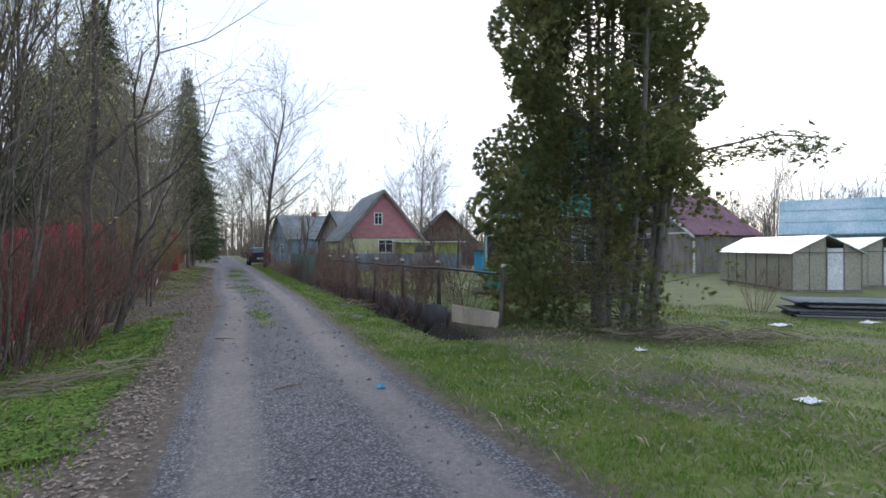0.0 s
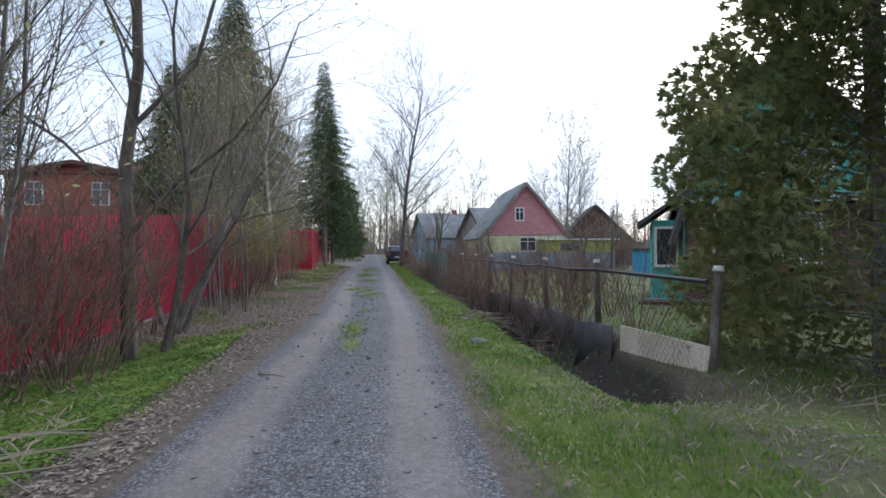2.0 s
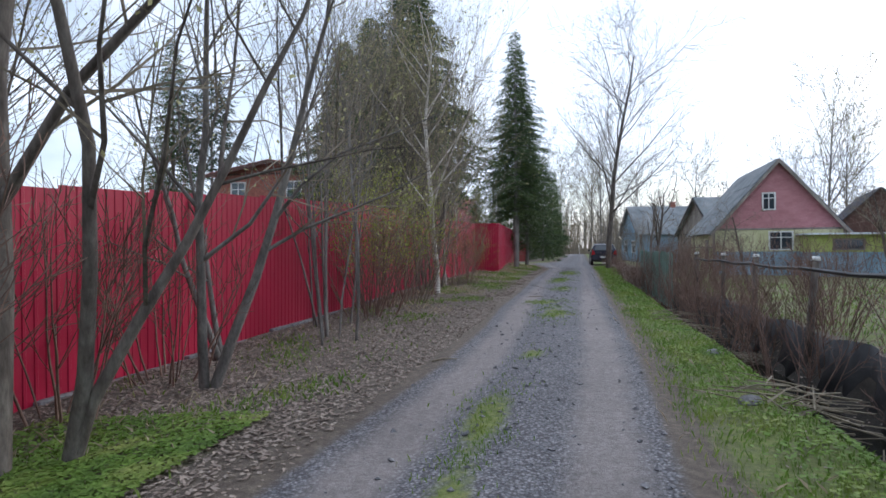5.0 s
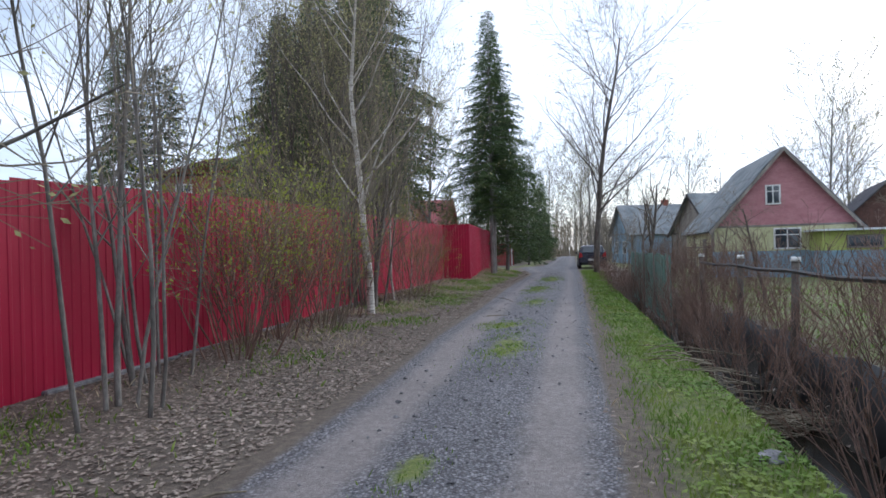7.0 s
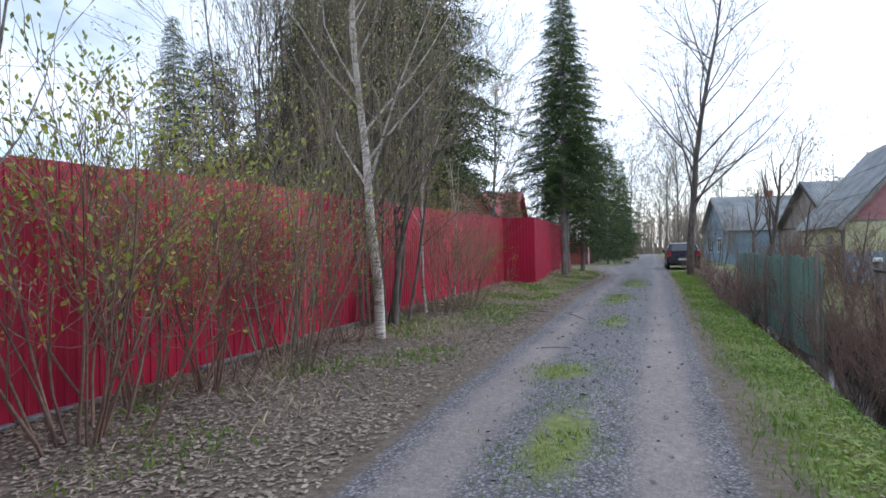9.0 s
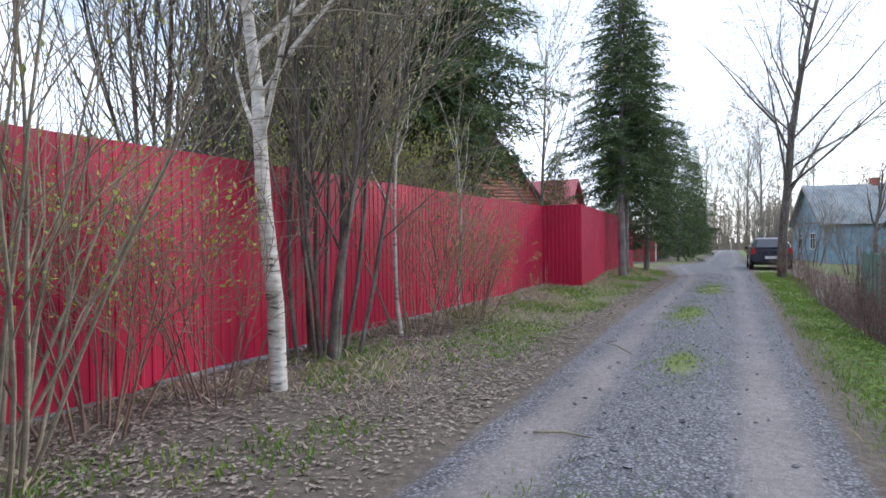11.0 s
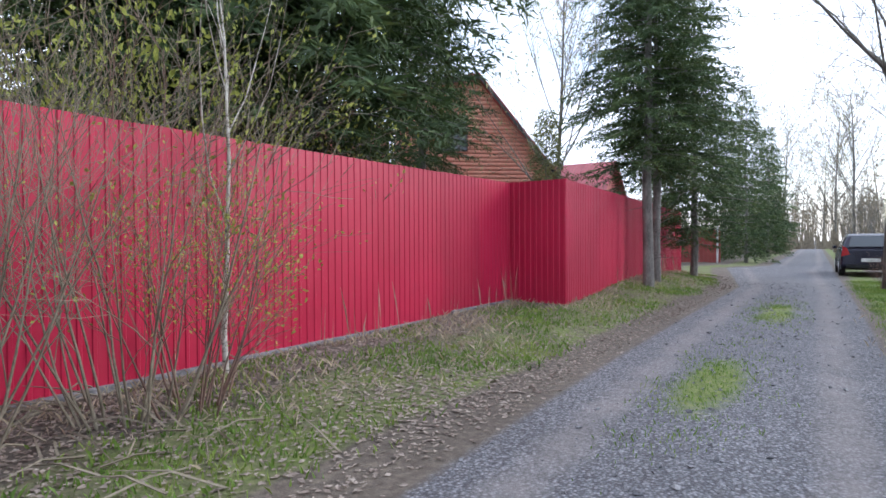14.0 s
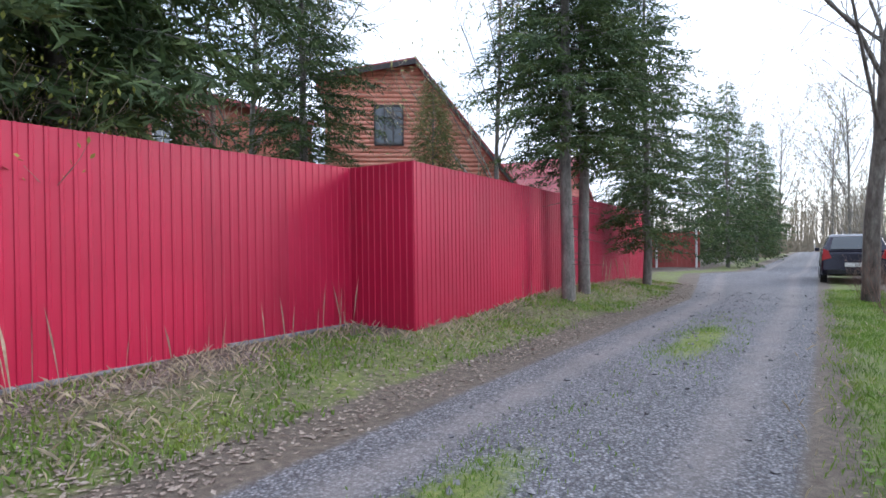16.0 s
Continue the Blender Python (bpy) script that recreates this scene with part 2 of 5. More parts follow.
M_TAIL = mottled("tail_lamp", (0.35, 0.01, 0.015), (0.45, 0.02, 0.025), None, 9, 60, 0.2, 0.0)
M_CHROME = mottled("rim_metal", (0.35, 0.35, 0.36), (0.5, 0.5, 0.5), None, 9, 60, 0.35, 0.0, metal=0.8)
M_BRIGHTBLUE = mottled("bright_blue_paint", (0.03, 0.30, 0.55), (0.06, 0.40, 0.66), None, 2, 25, 0.6, 0.1)
M_GREENMESH = mottled("green_sheet", (0.10, 0.19, 0.16), (0.17, 0.27, 0.22), None, 2, 25, 0.7, 0.1)
M_LITTER = mottled("white_plastic", (0.70, 0.71, 0.74), (0.85, 0.85, 0.87), None, 8, 60, 0.5, 0.2)
M_BRICK = mottled("brick", (0.24, 0.085, 0.06), (0.36, 0.14, 0.10), None, 5, 40, 0.9, 0.4)


# ---- mesh helpers ----
class Geo:
    """Collects the vertices and faces of one mesh."""

    def __init__(self):
        self.v, self.f = [], []

    def poly(self, pts):
        k = len(self.v)
        self.v.extend(tuple(p) for p in pts)
        self.f.append(tuple(range(k, k + len(pts))))

    def box(self, x0, y0, z0, x1, y1, z1):
        k = len(self.v)
        self.v += [(x0, y0, z0), (x1, y0, z0), (x1, y1, z0), (x0, y1, z0), (x0, y0, z1), (x1, y0, z1), (x1, y1, z1), (x0, y1, z1)]
        self.f += [tuple(k + i for i in q) for q in ((3, 2, 1, 0), (4, 5, 6, 7), (0, 1, 5, 4), (1, 2, 6, 5), (2, 3, 7, 6), (3, 0, 4, 7))]

    def prism(self, outline, y0, y1):
        """An outline of (x, z) pushed along y."""
        k, c = len(self.v), len(outline)
        self.v += [(x, y0, z) for x, z in outline] + [(x, y1, z) for x, z in outline]
        self.f.append(tuple(k + i for i in range(c)))
        self.f.append(tuple(k + c + i for i in reversed(range(c))))
        for i in range(c):
            j = (i + 1) % c
            self.f.append((k + j, k + i, k + c + i, k + c + j))

    def tube(self, pts, rads, sides=5, cap=False):
        k, last = len(self.v), None
        for i, p in enumerate(pts):
            a, b = pts[max(i - 1, 0)], pts[min(i + 1, len(pts) - 1)]
            d = (Vector(b) - Vector(a))
            d = d.normalized() if d.length > 1e-9 else Vector((0, 0, 1))
            u = d.cross(Vector((0.31, 0.95, 0.05))) if last is None else last - d * last.dot(d)
            u = u.normalized() if u.length > 1e-6 else d.orthogonal().normalized()
            w, last = d.cross(u), u
            for s in range(sides):
                t = 2 * math.pi * s / sides
                q = Vector(p) + (u * math.cos(t) + w * math.sin(t)) * rads[i]
                self.v.append((q.x, q.y, q.z))
        for i in range(len(pts) - 1):
            for s in range(sides):
                s2 = (s + 1) % sides
                self.f.append((k + i * sides + s, k + i * sides + s2, k + (i + 1) * sides + s2, k + (i + 1) * sides + s))
        if cap:
            e = k + (len(pts) - 1) * sides
            self.f.append(tuple(e + s for s in range(sides)))
            self.f.append(tuple(k + s for s in reversed(range(sides))))

    def mesh(self, name, mat, smooth=False):
        me = bpy.data.meshes.new(name)
        me.from_pydata(self.v, [], self.f)
        me.materials.append(mat)
        if smooth:
            me.polygons.foreach_set("use_smooth", [True] * len(me.polygons))
        me.update()
        return me

    def ob(self, name, mat, parent=None, smooth=False, bevel=0.0):
        o = new(name, self.mesh(name, mat, smooth))
        if bevel:
            b = o.modifiers.new("bevel", "BEVEL")
            b.width, b.segments = bevel, 1
        if parent is not None:
            o.parent = parent
        return o


def thing(name, m, label, category, group="", kind=""):
    e = new(name)
    e.matrix_world = m
    return tagged(e, label, category, group, kind)


def sm(a, b, x):
    t = np.clip((x - a) / (b - a), 0, 1)
    return t * t * (3 - 2 * t)


# ---- the lie of the land ----
def fence_x(y):
    return np.interp(y, [5, 34.0, 34.01, 44, 50], [-3.5, -3.45, -2.35, -2.95, -3.3])


def fence_top(y):
    return np.interp(y, [10.2, 11, 15.8, 20.2, 30, 34], [1.70, 1.76, 2.06, 2.24, 2.33, 2.38])


def road_left(y):
    return np.interp(y, [-5, 0, 5, 10, 14, 17, 20, 24, 30, 34, 42, 46, 54, 57, 300], [-0.8, -0.68, -0.5, -0.36, -0.18, -0.2, -0.36, -0.36, -0.5, -0.52, -0.45, -1.0, -2.2, -0.6, -0.6])


def road_right(y):
    return np.interp(y, [-5, 3, 6, 15, 26, 36, 50, 300], [1.9, 1.68, 1.62, 1.9, 1.92, 2.0, 1.95, 1.9])


def land(x, y):
    x, y = np.asarray(x, float), np.asarray(y, float)
    base = np.interp(y, [4, 10, 20, 30, 34, 40, 45, 50], [-0.12, -0.2, 0.03, 0.14, 0.18, 0.32, 0.2, 0.03])
    xl, xr = road_left(y), road_right(y)
    z = base * sm(0.2, 2.2, xl - x)
    c = (xl + xr) / 2
    z = z + 0.03 * np.exp(-((x - c) / 0.35) ** 2) * (x > xl) * (x < xr)
    ditch = sm(0, 1, np.clip((y - 7.0) / 2.5, 0, 1)) * (1 - sm(34, 40, y))
    prof = sm(2.85, 3.35, x) * (1 - sm(4.0, 4.55, x))
    z = z - 0.66 * ditch * prof
    z = z - 0.25 * sm(4.0, 9.0, x)
    z = z + 0.025 * np.sin(2.1 * x + 0.7 * y) * np.sin(1.3 * y - x) * (sm(0, 1.2, xl - x) + sm(0, 1.2, x - xr))
    return z


def tufts(x, y):
    """Patches of grass that grow between the wheel tracks."""
    t = 0.0
    for cx, cy, rx, ry in ((0.62, 10.6, 0.16, 0.6), (0.6, 12.2, 0.2, 0.9), (0.72, 14.7, 0.16, 0.35), (0.8, 18.9, 0.30, 1.1), (0.5, 21.1, 0.40, 0.55), (0.75, 25.3, 0.25, 0.9), (0.55, 30.0, 0.36, 1.5), (0.75, 36.0, 0.35, 2.0)):
        t = t + np.exp(-((x - cx) / rx) ** 2 - ((y - cy) / ry) ** 2)
    return np.clip(t, 0, 1)


def axis(stops):
    out = []
    for a, b, s in stops:
        out += list(np.arange(a, b, s))
    return np.array(out + [stops[-1][1]])


def build_ground():
    xs = axis([(-600, -60, 60), (-60, -10, 5), (-10, -5, 0.5), (-5, 5.2, 0.1), (5.2, 12, 0.35), (12, 30, 2), (30, 60, 6), (60, 600, 60)])
    ys = axis([(-600, -30, 60), (-30, -3, 3), (-3, 46, 0.2), (46, 70, 0.4), (70, 120, 5), (120, 1200, 90)])
    X, Y = np.meshgrid(xs, ys)
    Z = land(X, Y)
    nx, ny = len(xs), len(ys)
    idx = np.arange(nx * ny).reshape(ny, nx)
    quads = np.stack([idx[:-1, :-1], idx[:-1, 1:], idx[1:, 1:], idx[1:, :-1]], -1).reshape(-1, 4)
    me = bpy.data.meshes.new("ground")
    me.from_pydata(np.stack([X, Y, Z], -1).reshape(-1, 3).tolist(), [], quads.tolist())
    me.polygons.foreach_set("use_smooth", [True] * len(me.polygons))
    xl, xr = road_left(Y), road_right(Y)
    near = np.minimum(X - xl, xr - X)
    road = sm(-0.25, 0.25, near)
    c, half = (xl + xr) / 2, (xr - xl) / 2
    off = np.abs(X - c)
    track = np.exp(-((off - half * 0.62) / 0.27) ** 2) * (1 - 0.4 * sm(22, 28, Y))
    strip = 0.85 * tufts(X, Y) * road
    right = sm(0.0, 0.5, X - xr)
    out_l = xl - X
    green = 0.75 * right * (1 - sm(2.8, 3.3, X) * sm(7.5, 9.5, Y)) + 0.62 * sm(4.2, 5.0, X) * sm(7.5, 9.5, Y)
    lawn = sm(2.2, 3.4, X) * (1 - sm(9, 11, Y))
    green = green * (1 - lawn * np.clip(0.18 - 0.4 * np.sin(1.1 * X + 1.7 * np.sin(0.8 * Y)) * np.sin(1.4 * Y + 0.6 * X), 0, 0.45))
    near_l = (0.62 * sm(0.45, 0.75, out_l) * (1 - sm(1.5, 2.6, out_l)))
    green = green + near_l * (0.3 + 0.95 * np.exp(-((Y - 7.5) / 3.0) ** 2) + 0.75 * sm(23, 27, Y))
    mud = sm(2.95, 3.25, X) * (1 - sm(4.1, 4.6, X)) * sm(7.6, 9.6, Y) * (1 - sm(34, 40, Y))
    for key, val in (("road", road), ("track", track), ("tuft", strip), ("green", np.clip(green, 0, 1)), ("mud", mud)):
        a = me.attributes.new(key, "FLOAT", "POINT")
        a.data.foreach_set("value", val.reshape(-1).astype(np.float32))
    me.materials.append(M_GROUND)
    tagged(new("ground", me), "gravel track with wheel ruts between grass verges and leaf litter", "ground", kind="structure")
    g = Geo()
    g.poly([(2.9, 13.5, -0.625), (4.2, 13.5, -0.625), (4.2, 37, -0.625), (2.9, 37, -0.625)])
    tagged(g.ob("water", M_WATER), "dark still water in the roadside ditch", "water", kind="structure")


build_ground()


# ---- vegetation ----
def rand_dir(rng, spread, d):
    """A direction that leans away from d by about spread (radians)."""
    o = d.orthogonal().normalized()
    o.rotate(Matrix.Rotation(rng.uniform(0, 6.283), 3, d))
    return (d * math.cos(spread) + o * math.sin(spread)).normalized()


def grow(stem, twig, tips, rng, p, d, length, r, level, kids, spread, up, wob=0.16, first=0.3, thin=0.0035, slim=1.0):
    """One limb with its side limbs: a bent, tapering tube, then shorter ones along it."""
    segs = (7, 4, 3, 2, 2)[min(level, 4)]
    if level == 0:
        wob, base_wob = wob * 0.55, wob
    else:
        base_wob = wob
    pts, rads, dirs = [Vector(p)], [r], [d]
    for i in range(segs):
        d = (d + Vector((rng.gauss(0, wob), rng.gauss(0, wob), rng.gauss(0, wob) + up * (0.5 + 0.5 * i / segs)))).normalized()
        pts.append(pts[-1] + d * (length / segs))
        rads.append(max(r * (1 - 0.78 * (i + 1) / segs), thin * 0.6))
        dirs.append(d)
    g = stem if level <= 1 else twig
    g.tube(pts, rads, (7 if r > 0.03 else 4, 4 if r > 0.02 else 3, 3, 3, 3)[min(level, 4)])
    if level >= len(kids):
        tips.append((pts[-1], d))
        tips.append((pts[len(pts) // 2], d))
        return
    for k in range(kids[level]):
        f = first + (1 - first) * (k + rng.random()) / kids[level]
        i = min(int(f * segs), segs - 1)
        q = pts[i].lerp(pts[i + 1], f * segs - i)
        s = spread * rng.uniform(0.7, 1.25)
        l2 = length * rng.uniform(0.38, 0.62) * (1.15 - 0.55 * f)
        grow(stem, twig, tips, rng, q, rand_dir(rng, s, dirs[i]), l2, max(rads[i] * rng.uniform(0.4, 0.62) * slim, thin), level + 1, kids, spread, up, base_wob * 1.1, 0.15, thin, slim)


def leaf_bits(geo, tips, rng, size, per=2, every=1.0, jitter=0.05):
    for p, d in tips:
        if rng.random() > every:
            continue
        for _ in range(per):
            q = p + Vector((rng.gauss(0, jitter), rng.gauss(0, jitter), rng.gauss(0, jitter)))
            a = rand_dir(rng, rng.uniform(0.1, 0.9), d)
            s = size * rng.uniform(0.6, 1.4)
            w = a.orthogonal().normalized()
            w.rotate(Matrix.Rotation(rng.uniform(0, 6.283), 3, a))
            geo.poly([q, q + a * s * 0.5 + w * s * 0.24, q + a * s, q + a * s * 0.5 - w * s * 0.24])


def bare_tree(seed, name, label, category, height, r, stems=1, kids=(7, 6, 5), spread=0.75, up=0.10, lean=0.06, bark=None, twigs=None, bits=None, size=0.04, per=1,
              every=0.7, first=0.3, group="", fan=0.3, foot=0.12, wob=0.10, thin=0.0035, slim=1.0):
    """A leafless tree or many-stemmed shrub at the origin, with its buds or catkins."""
    rng = random.Random(seed)
    stem, twig, tips = Geo(), Geo(), []
    for s in range(stems):
        a = rng.uniform(0, 6.283)
        off = Vector((math.cos(a), math.sin(a), 0)) * (foot * rng.random() if stems > 1 else 0)
        t = fan * rng.uniform(0.25, 1.0) if stems > 1 else lean
        d = Vector((math.cos(a) * t, math.sin(a) * t, 1)).normalized()
        grow(stem, twig, tips, rng, off + Vector((0, 0, -0.15)), d, height * rng.uniform(0.7, 1.0) if stems > 1 else height, r * rng.uniform(0.7, 1.1), 0, kids, spread, up, wob, first, thin, slim)
    e = thing(name, Matrix(), label, category, group)
    stem.ob("trunk" if stems == 1 else "stems", bark or M_GREYBARK, e, True)
    tagged(twig.ob("twigs", twigs or M_TWIG, e), kind="stuff")
    if bits is not None:
        lf = Geo()
        leaf_bits(lf, tips, rng, size, per, every)
        tagged(lf.ob("buds", bits, e), kind="stuff")
    return e


def conifer(seed, name, label, height, radius, bare=0.12, branches=120, shoots=16, needle=None, trunk_r=0.12, droop=0.35, blade=0.2, tip=1.0, group="", dead=0):
    """A spruce or pine: straight trunk, drooping limbs in whorls, each limb hung with needle shoots."""
    rng = random.Random(seed)
    wood, leaf = Geo(), Geo()
    n = 9
    wood.tube([(rng.gauss(0, 0.02), rng.gauss(0, 0.02), -0.2 + (height + 0.2) * i / n) for i in range(n + 1)], [trunk_r * (1 - 0.93 * (i / n) ** 0.9) for i in range(n + 1)], 8)
    for k in range(dead):
        z = height * bare * rng.uniform(0.25, 1.1)
        a = rng.uniform(0, 6.283)
        d = Vector((math.cos(a), math.sin(a), rng.uniform(-0.25, 0.1)))
        wood.tube([Vector((0, 0, z)), Vector((0, 0, z)) + d * rng.uniform(0.3, 0.9)], [0.012, 0.004], 3)
    for k in range(branches):
        f = ((k + rng.random()) / branches) ** 0.92
        z = height * (bare + (1 - bare) * f)
        reach = radius * ((1 - f) ** tip) * rng.uniform(0.55, 1.15) + 0.12
        reach *= min(1.0, 0.55 + 2.2 * f)
        a = k * 2.39996 + rng.uniform(-0.4, 0.4)
        out = Vector((math.cos(a), math.sin(a), 0))
        side = Vector((-math.sin(a), math.cos(a), 0))
        pts = []
        for i in range(6):
            s = i / 5
            pts.append(Vector((0, 0, z)) + out * reach * s + side * reach * 0.08 * math.sin(3 * s + k) + Vector((0, 0, reach * (0.10 * s - droop * s * s + 0.22 * droop * s ** 4))))
        wood.tube(pts, [max(0.02 * reach / 2, 0.006) * (1 - 0.8 * i / 5) for i in range(6)], 3)
        count = max(4, int(shoots * reach / radius + 3))
        for j in range(count):
            s = 0.14 + 0.86 * (j + rng.random()) / count
            i = min(int(s * 5), 4)
            q = pts[i].lerp(pts[i + 1], s * 5 - i)
            for sg in (-1, 1):
                ln = blade * rng.uniform(0.8, 1.5) * (1.35 - 0.6 * s) * (0.6 + 0.5 * reach / radius) * 1.6
                d = (out * rng.uniform(0.35, 0.8) + side * sg * rng.uniform(0.5, 1.0) + Vector((0, 0, rng.uniform(-0.75, 0.02)))).normalized()
                tipv = q + d * ln + Vector((0, 0, -0.12 * ln))
                for m in range(5):
                    u = (m + rng.random() * 0.8) / 5
                    b = q.lerp(tipv, u)
                    nd = (d * 0.8 + Vector((rng.gauss(0, 0.5), rng.gauss(0, 0.5), rng.gauss(0, 0.4)))).normalized()
                    w = nd.orthogonal().normalized()
                    w.rotate(Matrix.Rotation(rng.uniform(0, 6.283), 3, nd))
                    nl = ln * 0.42 * rng.uniform(0.7, 1.2)
                    leaf.poly([b - w * nl * 0.12, b + w * nl * 0.12, b + nd * nl])
    e = thing(name, Matrix(), label, "tree", group)
    wood.ob("trunk", M_GREYBARK, e, True)
    tagged(leaf.ob("needles", needle or M_SPRUCE, e), kind="stuff")
    return e


def thuja_tree(seed):
    """Several thin trunks under a dense, ragged cone of flat sprays, open low down on one side."""
    rng = random.Random(seed)
    wood, leaf = Geo(), Geo()
    feet = []
    for k in range(11):
        a = rng.uniform(0, 6.283)
        rr = rng.uniform(0.15, 0.95)
        p = Vector((math.cos(a) * rr + 0.35, math.sin(a) * rr * 0.7, -0.3))
        top = Vector((p.x * 1.7 + rng.gauss(0, 0.2), p.y * 1.7 + rng.gauss(0, 0.2), rng.uniform(6.5, 9.2)))
        mid = p.lerp(top, 0.45) + Vector((rng.gauss(0, 0.12), rng.gauss(0, 0.12), 0))
        wood.tube([p, p.lerp(mid, 0.5), mid, mid.lerp(top, 0.5), top], [0.085, 0.07, 0.055, 0.035, 0.012], 7)
        feet.append((p, mid, top))
    n = 0
    while n < 44000:
        f = rng.random() ** 0.85
        z = 0.2 + 9.6 * f
        a = rng.uniform(0, 6.283)
        env = 2.3 * (1 - max(0, f - 0.1) / 0.95) ** 0.42 * (0.86 + 0.16 * math.sin(3 * a + 2.1 * z) + 0.12 * math.sin(5 * a - 3.3 * z))
        if z < 0.9:
            env *= 0.85 + 0.16 * z
        rr = env * (1 - 0.55 * rng.random() ** 1.8)
        x, y = math.cos(a) * rr * (1.2 if math.cos(a) > 0 else 1.0), math.sin(a) * rr * 0.92
        bare_side = x > 0.05 and y < 0.9
        if bare_side and z < 2.5 + 0.6 * math.sin(4 * x) and rng.random() < 0.93:
            continue
        if noise.noise(Vector((x * 1.1, y * 1.1, z * 0.9))) < -0.27 and rng.random() < 0.8:
            continue
        n += 1
        q = Vector((x, y, z))
        out = Vector((math.cos(a), math.sin(a), rng.uniform(-0.5, 0.75))).normalized()
        w = rand_dir(rng, 1.57, out)
        s = rng.uniform(0.055, 0.125)
        for k in range(5):
            t = (k - 2) / 2
            d = (out * math.cos(t * 0.95) + w * math.sin(t * 0.95) + Vector((0, 0, rng.gauss(0, 0.18)))).normalized()
            b = q + out * s * 0.22 * (1 - abs(t))
            v = (w * math.cos(t) - out * math.sin(t)) * s * 0.2
            leaf.poly([b + v, b + d * s * rng.uniform(0.85, 1.15), b - v])
        if n % 80 == 0:
            p, mid, top = feet[n % len(feet)]
            u = min(max(z / 8.0, 0.05), 0.95)
            c = p.lerp(mid, u * 2) if u < 0.5 else mid.lerp(top, u * 2 - 1)
            wood.tube([c, c.lerp(q, 0.5) + Vector((0, 0, -0.1)), q], [0.018, 0.011, 0.004], 3)
    limb = [Vector((0.9, -0.5, 2.9)), Vector((1.5, -1.3, 3.25)), Vector((2.1, -2.1, 3.4)), Vector((2.55, -2.8, 3.25))]
    wood.tube(limb, [0.03, 0.024, 0.016, 0.006], 5)
    for k in range(420):
        t = rng.uniform(0.25, 3)
        i = min(int(t), 2)
        q = limb[i].lerp(limb[i + 1], t - i) + Vector((rng.gauss(0, 0.14), rng.gauss(0, 0.14), rng.gauss(-0.16, 0.14)))
        for j in range(4):
            d = Vector((rng.gauss(0, 1), rng.gauss(0, 1), rng.gauss(-0.6, 0.7))).normalized()
            s = rng.uniform(0.07, 0.14)
            v = d.orthogonal().normalized() * s * 0.2
            leaf.poly([q + v, q + d * s, q - v])
    e = thing("thuja", pose(6.4, 8.5, float(land(6.4, 8.5))), "large ragged dark green thuja with many bare trunks", "tree")
    wood.ob("trunk", M_GREYBARK, e, True)
    tagged(leaf.ob("foliage", M_THUJA, e), kind="stuff")


def put(proto, spots, first=[0]):
    """Copies of a tree at (x, y, turn, scale)."""
    for k, (x, y, turn, s) in enumerate(spots):
        m = pose(x, y, float(land(x, y)) - 0.02, 0, 0, turn) @ Matrix.Scale(s, 4)
        if k == 0:
            proto.matrix_world = m
            proto["base"] = s
        else:
            c = copy_thing(proto, m)
            c.matrix_world = m


# ---- red sheet fence ----
PITCH = 0.115


def sheet_mesh(width, height, slope, name="panel"):
    """A profiled steel sheet along +x, ribs towards -y, its top following the slope."""
    g, n = Geo(), int(round(width / PITCH))
    xs, ys = [], []
    for k in range(n):
        for f, d in ((0.0, 0), (0.62, 0), (0.68, -0.009), (0.92, -0.009), (1.0, 0)):
            xs.append((k + f) * width / n), ys.append(d)
    for th in (0.0, 0.004):
        k = len(g.v)
        for x, y in zip(xs, ys):
            g.v += [(x, y + th, x * slope - 0.25), (x, y + th, x * slope + height)]
        for i in range(len(xs) - 1):
            a = k + 2 * i
            g.f.append((a, a + 2, a + 3, a + 1) if th == 0 else (a + 1, a + 3, a + 2, a))
    return g.mesh(name, M_RED)


